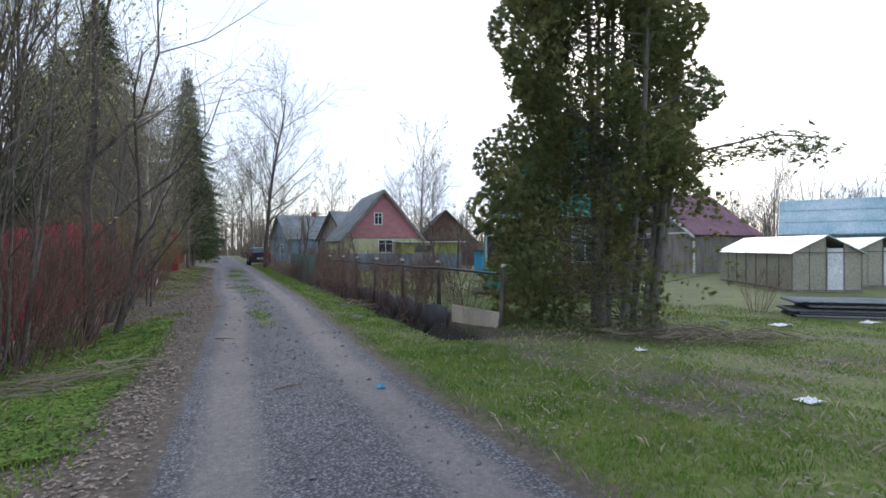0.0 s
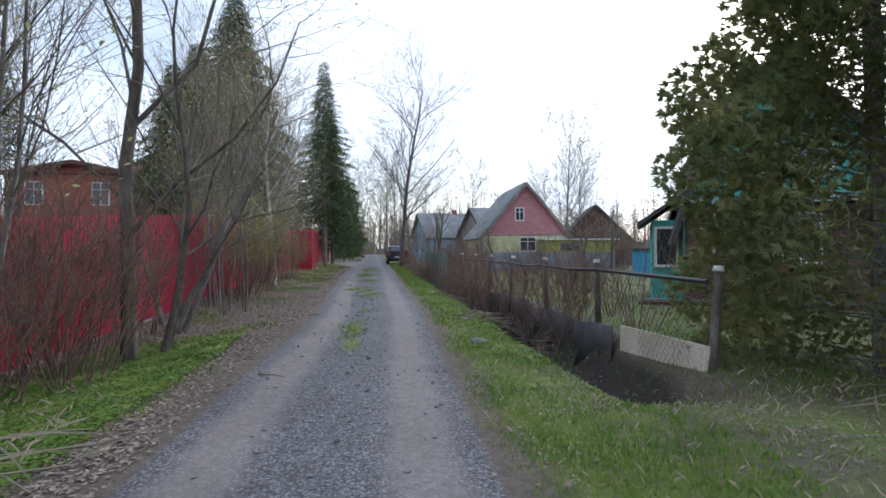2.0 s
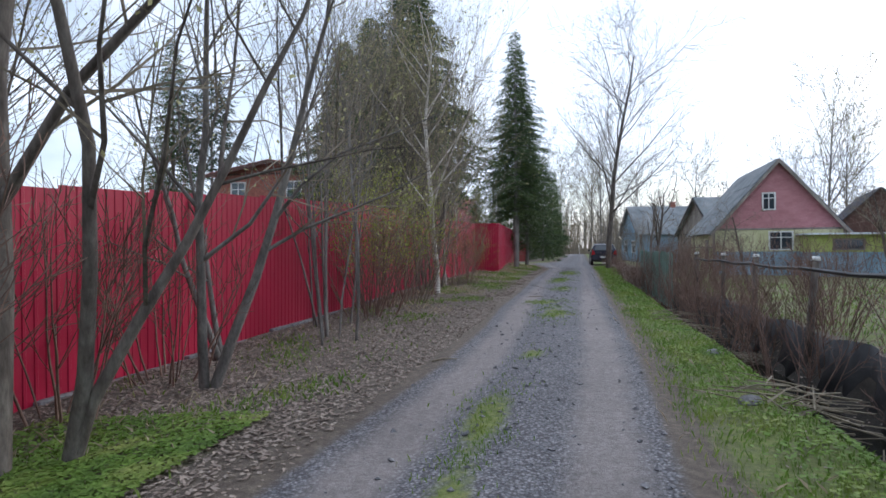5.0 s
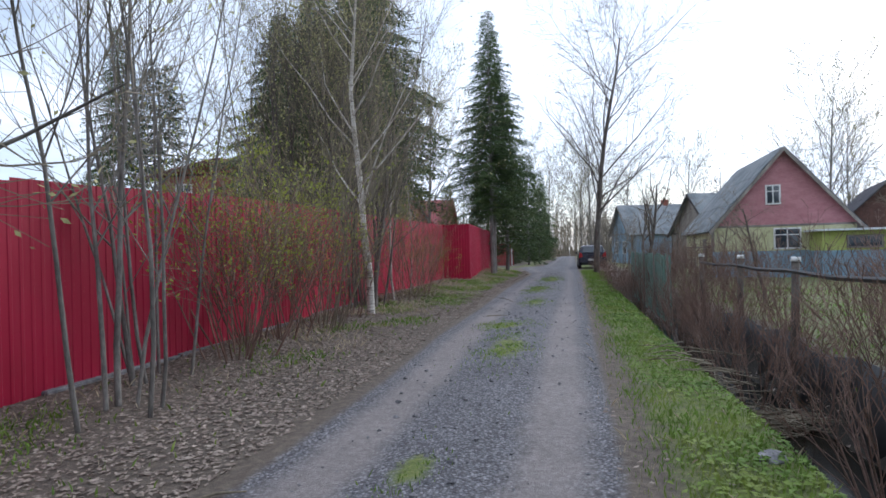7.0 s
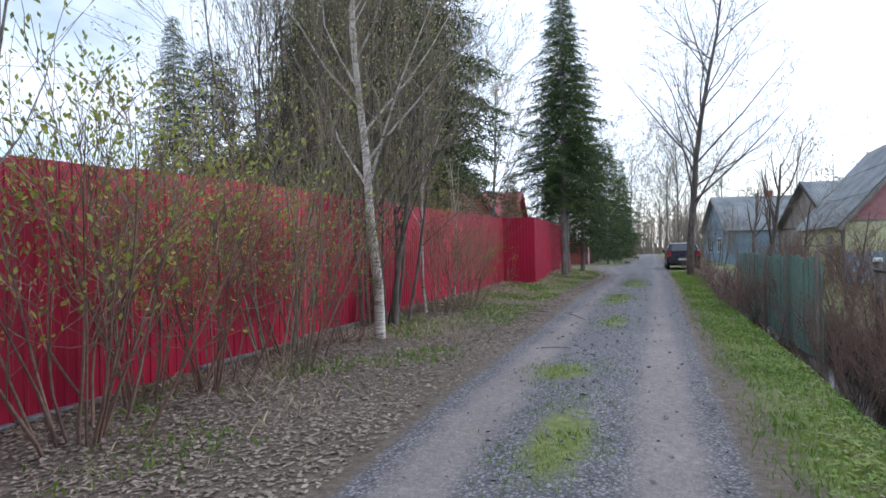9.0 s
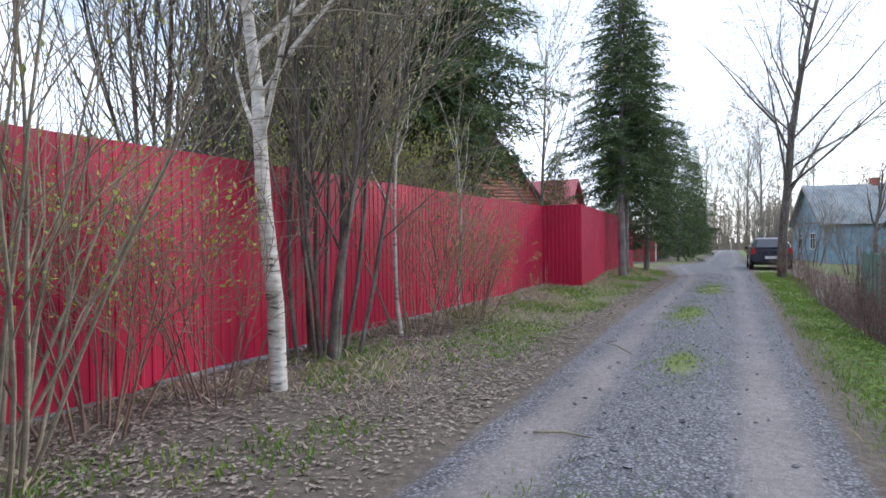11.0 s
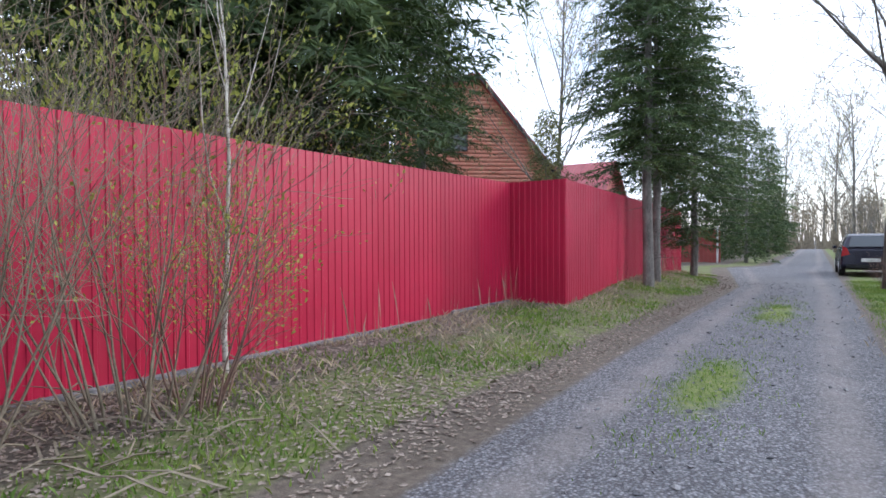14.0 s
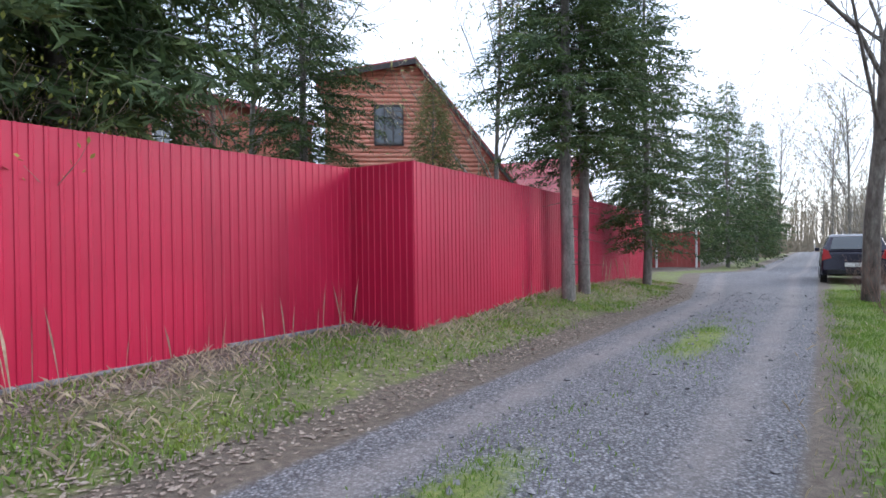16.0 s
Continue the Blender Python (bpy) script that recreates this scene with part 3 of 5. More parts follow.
def red_fence():
    wall = tagged(new("fence_red"), "tall deep red profiled steel sheet fence", "fence", kind="structure")
    low = sheet_mesh(1.15, 2.2, 0.0)
    n = 21
    step = (34.0 - 10.2) / n
    rng = random.Random(5)
    for k in range(n):
        y = 10.2 + k * step
        rise = float(fence_top(y + step) - fence_top(y)) / 1.15
        lean = Matrix(((1, 0, 0, 0), (0, 1, 0, 0), (rise, 0, 1, 0), (0, 0, 0, 1)))
        o = new("panel", low)
        o.matrix_world = Matrix.Translation((float(fence_x(y)) + rng.uniform(-0.006, 0.006), y, float(fence_top(y)) - 2.2)) @ pose(0, 0, 0, 0, 0, 90) @ Matrix.Diagonal((step / 1.15 * 1.004, 1, 1, 1)) @ lean
        o.parent = wall
    flat = sheet_mesh(1.15, 2.16, 0.0)
    o = new("panel", flat)
    o.matrix_world = Matrix.Translation((-3.45, 34.0, 0.22)) @ Matrix.Diagonal((1.1 / 1.15, 1, 1, 1))
    o.parent = wall
    a, b = Vector((-2.35, 34.0, 0)), Vector((-3.25, 49.0, 0))
    d = (b - a)
    turn = math.degrees(math.atan2(d.y, d.x))
    m = 13
    for k in range(m):
        p = a + d * (k / m)
        o = new("panel", flat)
        o.matrix_world = pose(p.x, p.y, 0.22 + 0.004 * k, 0, 0, turn) @ Matrix.Diagonal((d.length / m / 1.15 * 1.004, 1, 1, 1))
        o.parent = wall
    g = Geo()
    g.box(-2.375, 34.003, 0.0, -2.34, 34.03, 2.385)
    g.ob("corner_strip", M_RED, wall)
    g = Geo()
    for k in range(9):
        y = 11 + k * 2.7
        g.box(-3.60, y, -0.3, -3.54, y + 0.06, float(fence_top(y)) - 0.1)
    g.ob("post", M_DARKMETAL, wall)
    # concrete kerb under the sheets
    g = Geo()
    for k in range(12):
        y = 10.2 + k * 1.98
        g.box(-3.56, y, -0.6, -3.40, y + 1.96, float(land(-3.4, y)) + 0.04)
    g.ob("kerb", M_STONE, wall, bevel=0.01)
    # dark fence past the drive
    far = tagged(new("fence_far"), "dark maroon sheet fence beyond the drive", "fence", kind="structure")
    g = Geo()
    for k in range(40):
        x = -12 + k * 0.22
        g.box(x, 60.0, -0.2, x + 0.21, 60.03 + 0.012 * (k % 2), 1.9)
    g.ob("sheet", M_MAROON, far)
    g = Geo()
    for k in range(20):
        y = 50.5 + k * 0.5
        g.box(-9.0, y, -0.2, -8.95, y + 0.49, 1.8)
    g.ob("sheet", M_MAROON, far)
    g = Geo()
    for x in (-5.4, -3.4):
        g.box(x, 59.9, -0.2, x + 0.09, 59.99, 2.1)
    g.ob("post", M_WHITE, far)
    # grey board fence where the red one has not begun
    old = tagged(new("fence_old_boards"), "old grey board fence behind the shrubs", "fence", kind="structure")
    for k in range(30):
        y = 5.2 + k * 0.165
        g = Geo()
        g.box(-3.62, y, -0.4, -3.59, y + 0.14, 1.25 + rng.uniform(-0.08, 0.06))
        g.ob("plank", M_OLDWOOD, old)


# ---- houses ----
def clapboard(g, u0, u1, z0, z1, step=0.16, gable=None, y=0.0, depth=0.022):
    """Lapped boards from u0 to u1; gable(z) narrows them to a roof line."""
    z = z0
    while z < z1 - 0.01:
        t = min(z + step, z1)
        if gable is None:
            a0, b0, a1, b1 = u0, u1, u0, u1
        else:
            (a0, b0), (a1, b1) = gable(z), gable(t)
        if b0 - a0 > 0.05:
            k = len(g.v)
            g.v += [(a0, y - depth, z), (b0, y - depth, z), (b1, y - 0.004, t), (a1, y - 0.004, t), (a0, y + 0.02, z), (b0, y + 0.02, z)]
            g.f += [(k, k + 1, k + 2, k + 3), (k + 4, k + 5, k + 1, k)]
        z = t


def window(parent, x, z, w, h, y=0.0, bars=1, frame_mat=None, name="window"):
    """A window in a wall that faces -y: frame, sash bars and a pane."""
    f = Geo()
    t = 0.07
    f.box(x - t, y - 0.06, z - t, x, y + 0.03, z + h + t)
    f.box(x + w, y - 0.06, z - t, x + w + t, y + 0.03, z + h + t)
    f.box(x, y - 0.06, z + h, x + w, y + 0.03, z + h + t)
    f.box(x, y - 0.08, z - t, x + w, y + 0.03, z)
    for k in range(bars):
        c = x + w * (k + 1) / (bars + 1)
        f.box(c - 0.025, y - 0.05, z, c + 0.025, y + 0.02, z + h)
    if bars:
        f.box(x, y - 0.047, z + h * 0.68, x + w, y + 0.017, z + h * 0.68 + 0.04)
    o = f.ob(name, frame_mat or M_WHITE, parent)
    p = Geo()
    p.poly([(x, y - 0.028, z), (x + w, y - 0.028, z), (x + w, y - 0.028, z + h), (x, y - 0.028, z + h)])
    q = p.ob("pane", M_GLASS, o)
    c = Geo()
    for a, b in ((0.04, 0.3), (0.72, 0.95)):
        for i in range(4):
            u = x + w * (a + (b - a) * i / 4)
            c.poly([(u, y - 0.024 + 0.006 * (i % 2), z + 0.03), (u + w * (b - a) / 4, y - 0.018 - 0.006 * (i % 2), z + 0.03), (u + w * (b - a) / 4, y - 0.018 - 0.006 * (i % 2), z + h), (u, y - 0.024 + 0.006 * (i % 2), z + h)])
    return o


def sheet_roof(g, xa, za, xb, zb, y0, y1, thick=0.05, waves=0.17, rows=3):
    """A pitched roof plane from eave (xa, za) to ridge (xb, zb), in overlapping rows of wavy sheets that run from y0 to y1."""
    n = int((y1 - y0) / waves)
    nx, nz = -(zb - za), (xb - xa)
    ln = math.hypot(nx, nz)
    nx, nz = nx / ln, nz / ln
    if nz < 0:
        nx, nz = -nx, -nz
    for r in range(rows):
        f0, f1 = r / rows, (r + 1) / rows + (0.03 if r < rows - 1 else 0)
        lo, hi = thick + 0.035, thick + 0.012
        k = len(g.v)
        for i in range(2 * n + 1):
            y = y0 + (y1 - y0) * i / (2 * n)
            w = 0.025 * (i % 2)
            for f, h in ((f0, lo), (f1, hi)):
                g.v.append((xa + (xb - xa) * f + nx * (h + w), y, za + (zb - za) * f + nz * (h + w)))
        for i in range(2 * n):
            a = k + 2 * i
            g.f.append((a, a + 1, a + 3, a + 2))
    k = len(g.v)
    g.v += [(xa, y0, za), (xb, y0, zb), (xb, y1, zb), (xa, y1, za)]
    g.v += [(xa + nx * thick, y0, za + nz * thick), (xb + nx * thick, y0, zb + nz * thick), (xb + nx * thick, y1, zb + nz * thick), (xa + nx * thick, y1, za + nz * thick)]
    g.f += [tuple(k + i for i in q) for q in ((0, 1, 2, 3), (7, 6, 5, 4), (0, 4, 5, 1), (3, 2, 6, 7), (0, 3, 7, 4))]


def verge_board(g, pts, y0, y1, width=0.16):
    for (xa, za), (xb, zb) in zip(pts[:-1], pts[1:]):
        g.prism([(xa, za - width), (xb, zb - width), (xb, zb + 0.04), (xa, za + 0.04)], y0, y1)


def plain_house(name, m, label, w, l, wall, ridge, wall_mat, roof_mat, trim=None, windows=(), gable_mat=None, over=0.35, chimney=None, plinth=None, profile=None):
    """A house with its gable towards -y: clapboard walls, pitched or broken roof, verge boards, windows as (x, z, w, h)."""
    e = thing(name, m, label, "house")
    prof = profile or [(0, wall), (w / 2, ridge), (w, wall)]
    px, pz = [p[0] for p in prof], [p[1] for p in prof]
    top = max(range(len(prof)), key=lambda i: pz[i])

    def inside(z):
        if z <= pz[0]:
            return 0.0, w
        return (float(np.interp(z, pz[:top + 1], px[:top + 1])), float(np.interp(z, pz[top:][::-1], px[top:][::-1])))

    core = Geo()
    core.prism([(0.02, -0.9), (w - 0.02, -0.9)] + [(x if 0 < x < w else (0.02 if x <= 0 else w - 0.02), z - 0.02) for x, z in reversed(prof)], 0.02, l)
    core.ob("wall", wall_mat, e)
    g = Geo()
    clapboard(g, 0, w, -0.6 if plinth is None else plinth, wall)
    g.ob("siding", wall_mat, e)
    if plinth is not None:
        g = Geo()
        g.box(-0.03, -0.04, -0.9, w + 0.03, 0.015, plinth)
        g.ob("plinth", M_BLUE, e)
    g = Geo()
    clapboard(g, 0, w, wall + 0.01, ridge, gable=inside)
    g.ob("gable", gable_mat or wall_mat, e)
    r = Geo()
    for (xa, za), (xb, zb) in zip(prof[:-1], prof[1:]):
        if za <= zb:
            ex = over * 0.6 if xa == prof[0][0] else 0
            s = (zb - za) / max(xb - xa, 1e-6)
            sheet_roof(r, xa - ex, za - ex * s, xb, zb, -over, l + over)
        else:
            ex = over * 0.6 if xb == prof[-1][0] else 0
            s = (za - zb) / max(xb - xa, 1e-6)
            sheet_roof(r, xb + ex, zb - ex * s, xa, za, -over, l + over)
    r.ob("roof", roof_mat, e)
    if trim is not None:
        v = Geo()
        s0 = (pz[1] - pz[0]) / max(px[1] - px[0], 1e-6)
        s1 = (pz[-2] - pz[-1]) / max(px[-1] - px[-2], 1e-6)
        verge_board(v, [(-over * 0.6, pz[0] - over * 0.6 * s0)] + list(prof[1:-1]) + [(w + over * 0.6, pz[-1] - over * 0.6 * s1)], -over - 0.03, -over)
        v.box(-0.06, -0.035, -0.6, 0.06, 0.05, wall)
        v.box(w - 0.06, -0.035, -0.6, w + 0.06, 0.05, wall)
        v.box(0.06, -0.05, wall - 0.03, w - 0.06, 0.012, wall + 0.06)
        v.ob("trim", trim, e)
    for x, z, ww, hh in windows:
        window(e, x, z, ww, hh)
    if chimney:
        g = Geo()
        cx, cy = chimney
        g.box(cx - 0.22, cy - 0.22, ridge - 1.2, cx + 0.22, cy + 0.22, ridge + 0.35)
        g.box(cx - 0.27, cy - 0.27, ridge + 0.35, cx + 0.27, cy + 0.27, ridge + 0.45)
        g.ob("chimney", M_BRICK, e)
    return e


def pink_house():
    e = plain_house("house", pose(8.16, 40.7, 0.12, 0, 0, -2), "small house, pink gable, pale yellow walls, blue plinth", 6.0, 8.0, 2.0, 5.55, M_YELLOW, M_SLATE, M_OLDWOOD,
                    windows=[(2.65, 0.98, 1.0, 0.85), (2.35, 3.05, 0.5, 0.78)], gable_mat=M_PINK, plinth=0.85)
    g = Geo()
    g.box(4.0, -1.6, -0.9, 8.6, -0.02, 0.82)
    g.ob("annex_plinth", M_BLUE, e)
    g = Geo()
    g.box(4.03, -1.57, 0.82, 8.57, -0.03, 1.72)
    g.ob("annex_wall", M_LIME, e)
    g = Geo()
    g.prism([(3.8, 1.66), (8.8, 1.66), (8.8, 1.74), (3.8, 1.74)], -1.95, -0.06)
    g.ob("annex_roof", M_ICE, e)
    f = window(e, 5.0, 0.98, 1.2, 0.42, -1.57, 0, M_OLDWOOD)
    g = Geo()
    g.box(0.0, 1.6, -0.6, 0.01, 2.6, 1.5)
    for k in range(9):
        g.box(-1.5, -0.3 + k * 0.2, 1.05, -0.05, -0.12 + k * 0.2, 1.12)
    for x, y in ((-1.45, -0.25), (-1.45, 1.4)):
        g.box(x, y, -0.6, x + 0.09, y + 0.09, 1.05)
    g.ob("porch", M_OLDWOOD, e)


def teal_house():
    w = 4.4
    prof = [(0, 2.45), (0.55, 4.4), (w / 2, 6.2), (w - 0.55, 4.4), (w, 2.45)]
    e = plain_house("house", pose(9.2, 17.3, -0.05, 0, 0, -26), "brown and teal house with a broken dark roof", w, 6.5, 2.45, 6.2, M_BROWN, M_DARKROOF, M_DARKMETAL,
                    windows=[(0.75, 0.95, 0.85, 1.2), (2.3, 0.95, 0.8, 1.2), (1.5, 3.3, 0.75, 1.15), (2.6, 3.3, 0.75, 1.15)], gable_mat=M_TEAL, over=0.5, profile=prof)
    g = Geo()
    g.prism([(-0.3, 2.50), (w + 0.2, 2.50), (w + 0.2, 2.56), (-0.3, 2.56)], -0.75, -0.06)
    g.prism([(-0.3, 2.42), (w + 0.2, 2.42), (w + 0.2, 2.49), (-0.3, 2.49)], -0.75, -0.71)
    g.ob("ledge_roof", M_BLUEROOF, e)
    g = Geo()
    g.box(-0.8, 0.65, -0.4, -0.02, 5.0, 2.1)
    g.box(-0.03, -0.05, -0.4, 0.0, 0.645, 2.4)
    g.ob("annex_wall", M_TEAL, e)
    g = Geo()
    sheet_roof(g, -1.15, 1.95, -0.01, 2.75, 0.35, 5.2)
    g.ob("annex_roof", M_DARKROOF, e)
    window(e, -0.68, 0.85, 0.5, 1.0, 0.63, 0)
    g = Geo()
    for r in range(6):
        for k in range(19):
            x = -1.2 + k * 0.29 + (0.14 if r % 2 else 0)
            g.box(x, -0.09, -0.55 + r * 0.085, x + 0.275, -0.03, -0.48 + r * 0.085)
    g.ob("plinth_bricks", M_BRICK, e)
    g = Geo()
    g.box(-1.2, -0.3, -0.1, w, -0.09, -0.04)
    g.ob("sill", M_STONE, e)


def greenhouse(m, label, w, l, eave, ridge):
    e = thing("greenhouse", m, label, "greenhouse", "greenhouses in the yard")
    g = Geo()
    n = int(l / 1.0)
    for k in range(n):
        for x in (0.0, w - 0.02):
            g.box(x, k * l / n + 0.01, 0.12, x + 0.02, (k + 1) * l / n - 0.01, eave)
    for k in range(4):
        if k in (2,):
            continue
        xa, xb = w * k / 4 + 0.01, w * (k + 1) / 4 - 0.01
        h = lambda x: eave + (ridge - eave) * (1 - abs(x - w / 2) / (w / 2))
        for y in (0.0, l - 0.02):
            g.prism([(xa, 0.12), (xb, 0.12), (xb, h(xb)), (xa, h(xa))], y, y + 0.02)
    g.ob("side_panes", M_POLY, e)
    d = Geo()
    d.box(w / 2 + 0.02, -0.02, 0.12, w * 0.75 - 0.02, 0.01, eave + 0.15)
    d.ob("door", M_ICE, e)
    f = Geo()
    f.box(-0.03, -0.03, -0.5, w + 0.03, 0.0, 0.12)
    f.box(-0.04, 0.002, -0.5, -0.002, l, 0.12)
    for x in (-0.03, w / 2 - 0.02, w * 0.75 - 0.02, w):
        f.box(x, -0.04, 0.0, x + 0.04, -0.002, eave + (0.2 if 0 < x < w else 0))
    f.box(0, -0.045, eave - 0.02, w, -0.005, eave + 0.02)
    for k in range(1, n):
        f.box(-0.03, k * l / n - 0.02, 0.0, -0.001, k * l / n + 0.02, eave)
    f.ob("frame", M_OLDWOOD, e)
    r = Geo()
    for k in range(n):
        a, b = -0.15 + (l + 0.3) * k / n, -0.15 + (l + 0.3) * (k + 1) / n + 0.03
        z = 0.004 * (k % 2)
        r.prism([(-0.12, eave - 0.06 + z), (w / 2, ridge + z), (w / 2, ridge + 0.03 + z), (-0.12, eave - 0.03 + z)], a, b)
        r.prism([(w + 0.12, eave - 0.06 + z), (w + 0.12, eave - 0.03 + z), (w / 2 + 0.001, ridge + 0.03 + z), (w / 2 + 0.001, ridge + z)], a, b)
    r.ob("roof", M_ICE, e)


def log_house():
    """Orange-red house of round boards, one tall gable towards the lane, steep roof down to one side."""
    e = thing("house", pose(-13.0, 43.0, 0, 0, 0, 40), "orange-red log-clad house with a brown steep roof", "house")
    w, l, rx, rz, lz, ez = 7.4, 6.0, 3.3, 8.05, 7.4, 2.9
    core = Geo()
    core.prism([(0.05, -0.3), (w - 0.05, -0.3), (w - 0.05, ez), (rx, rz - 0.05), (0.05, lz - 0.05)], 0.08, l)
    core.ob("wall", M_BRICKRED, e)
    z = 0.0
    while z < rz - 0.2:
        b = w if z < ez else rx + (rz - z) / (rz - ez) * (w - rx)
        a = 0.0 if z < lz else (z - lz) / (rz - lz) * rx
        if b - a > 0.15:
            g = Geo()
            g.tube([(max(a, 0), 0.06, z + 0.085), (b, 0.06, z + 0.085)], [0.088, 0.088], 8)
            g.ob("log", M_BRICKRED, e, True)
        z += 0.17
    r = Geo()
    r.prism([(-0.35, lz - 0.06), (rx, rz), (rx, rz + 0.14), (-0.35, lz + 0.08)], -0.45, l)
    r.prism([(rx + 0.001, rz), (w + 0.4, ez - 0.5), (w + 0.55, ez - 0.42), (rx + 0.001, rz + 0.16)], -0.45, l)
    r.ob("roof", M_MAROON, e)
    v = Geo()
    verge_board(v, [(-0.35, lz - 0.02), (rx, rz + 0.03), (w + 0.45, ez - 0.48)], -0.49, -0.452, 0.14)
    v.ob("verge", M_DARKMETAL, e)
    window(e, 1.85, 5.1, 0.95, 1.35, -0.04, 2, M_DARKMETAL)


def far_houses():
    plain_house("house", pose(9.0, 57.0, -0.1, 0, 0, -75), "grey weathered house with a slate roof", 6.2, 6.5, 2.3, 5.0, M_OLDWOOD, M_SLATE, M_DARKMETAL, over=0.3, chimney=(3.1, 5.0))
    plain_house("house", pose(5.4, 68.5, -0.1, 0, 0, -78), "old grey-blue house beyond the tree", 6.0, 9.0, 2.6, 5.2, M_BLUE, M_SLATE, M_OLDWOOD, windows=[(1.2, 0.9, 0.8, 1.0), (3.6, 0.9, 0.8, 1.0)], chimney=(3.0, 4.0))
    plain_house("house", pose(16.5, 49.5, -0.2, 0, 0, -15), "dark-roofed house behind the pink one", 6.0, 7.0, 2.0, 5.0, M_BROWN, M_DARKROOF, None)
    plain_house("house", pose(-19.4, 37.4, 0, 0, 0, 5), "maroon two-storey house with a low red roof", 7.0, 4.2, 5.6, 6.3, M_BRICK, M_ROOFRED, M_BROWN, windows=[(1.0, 3.9, 0.8, 1.2), (4.4, 3.9, 0.8, 1.2)], over=0.6, gable_mat=M_BRICK)
    plain_house("house", pose(-6.8, 48.5, 0, 0, 0, 92), "low house with a red metal roof", 6.0, 7.0, 2.6, 5.0, M_MAROON, M_ROOFRED, None)
    plain_house("house", pose(31.2, 23.5, -0.2, 0, 0, -143), "long house with a patched blue-grey metal roof", 6.0, 16.0, 2.2, 4.0, M_BLUE, M_BLUEROOF, M_WHITE)
    plain_house("house", pose(24.7, 32.8, -0.2, 0, 0, -75), "low house with a plum-coloured roof", 7.0, 8.0, 2.4, 5.2, M_OLDWOOD, M_PURPLE, M_WHITE)
    greenhouse(pose(19.0, 14.0, -0.3, 0, 0, -28), "cream panelled greenhouse with white roof", 2.3, 7.0, 1.45, 2.05)
    greenhouse(pose(23.2, 14.6, -0.3, 0, 0, -28), "smaller cream greenhouse with white roof", 2.2, 4.0, 1.45, 2.0)
    e = thing("shed", pose(14.2, 31.0, -0.3, 0, 0, -25), "small bright blue shed by the house", "shed")
    g = Geo()
    clapboard(g, 0, 2.2, 0, 1.45, 0.14)
    g.box(0.01, 0.02, -0.3, 2.19, 1.8, 1.45)
    g.ob("wall", M_BRIGHTBLUE, e)
    g = Geo()
    g.prism([(-0.15, 1.46), (2.35, 1.46), (2.35, 1.54), (-0.15, 1.54)], -0.2, 2.0)
    g.ob("roof", M_DARKROOF, e)


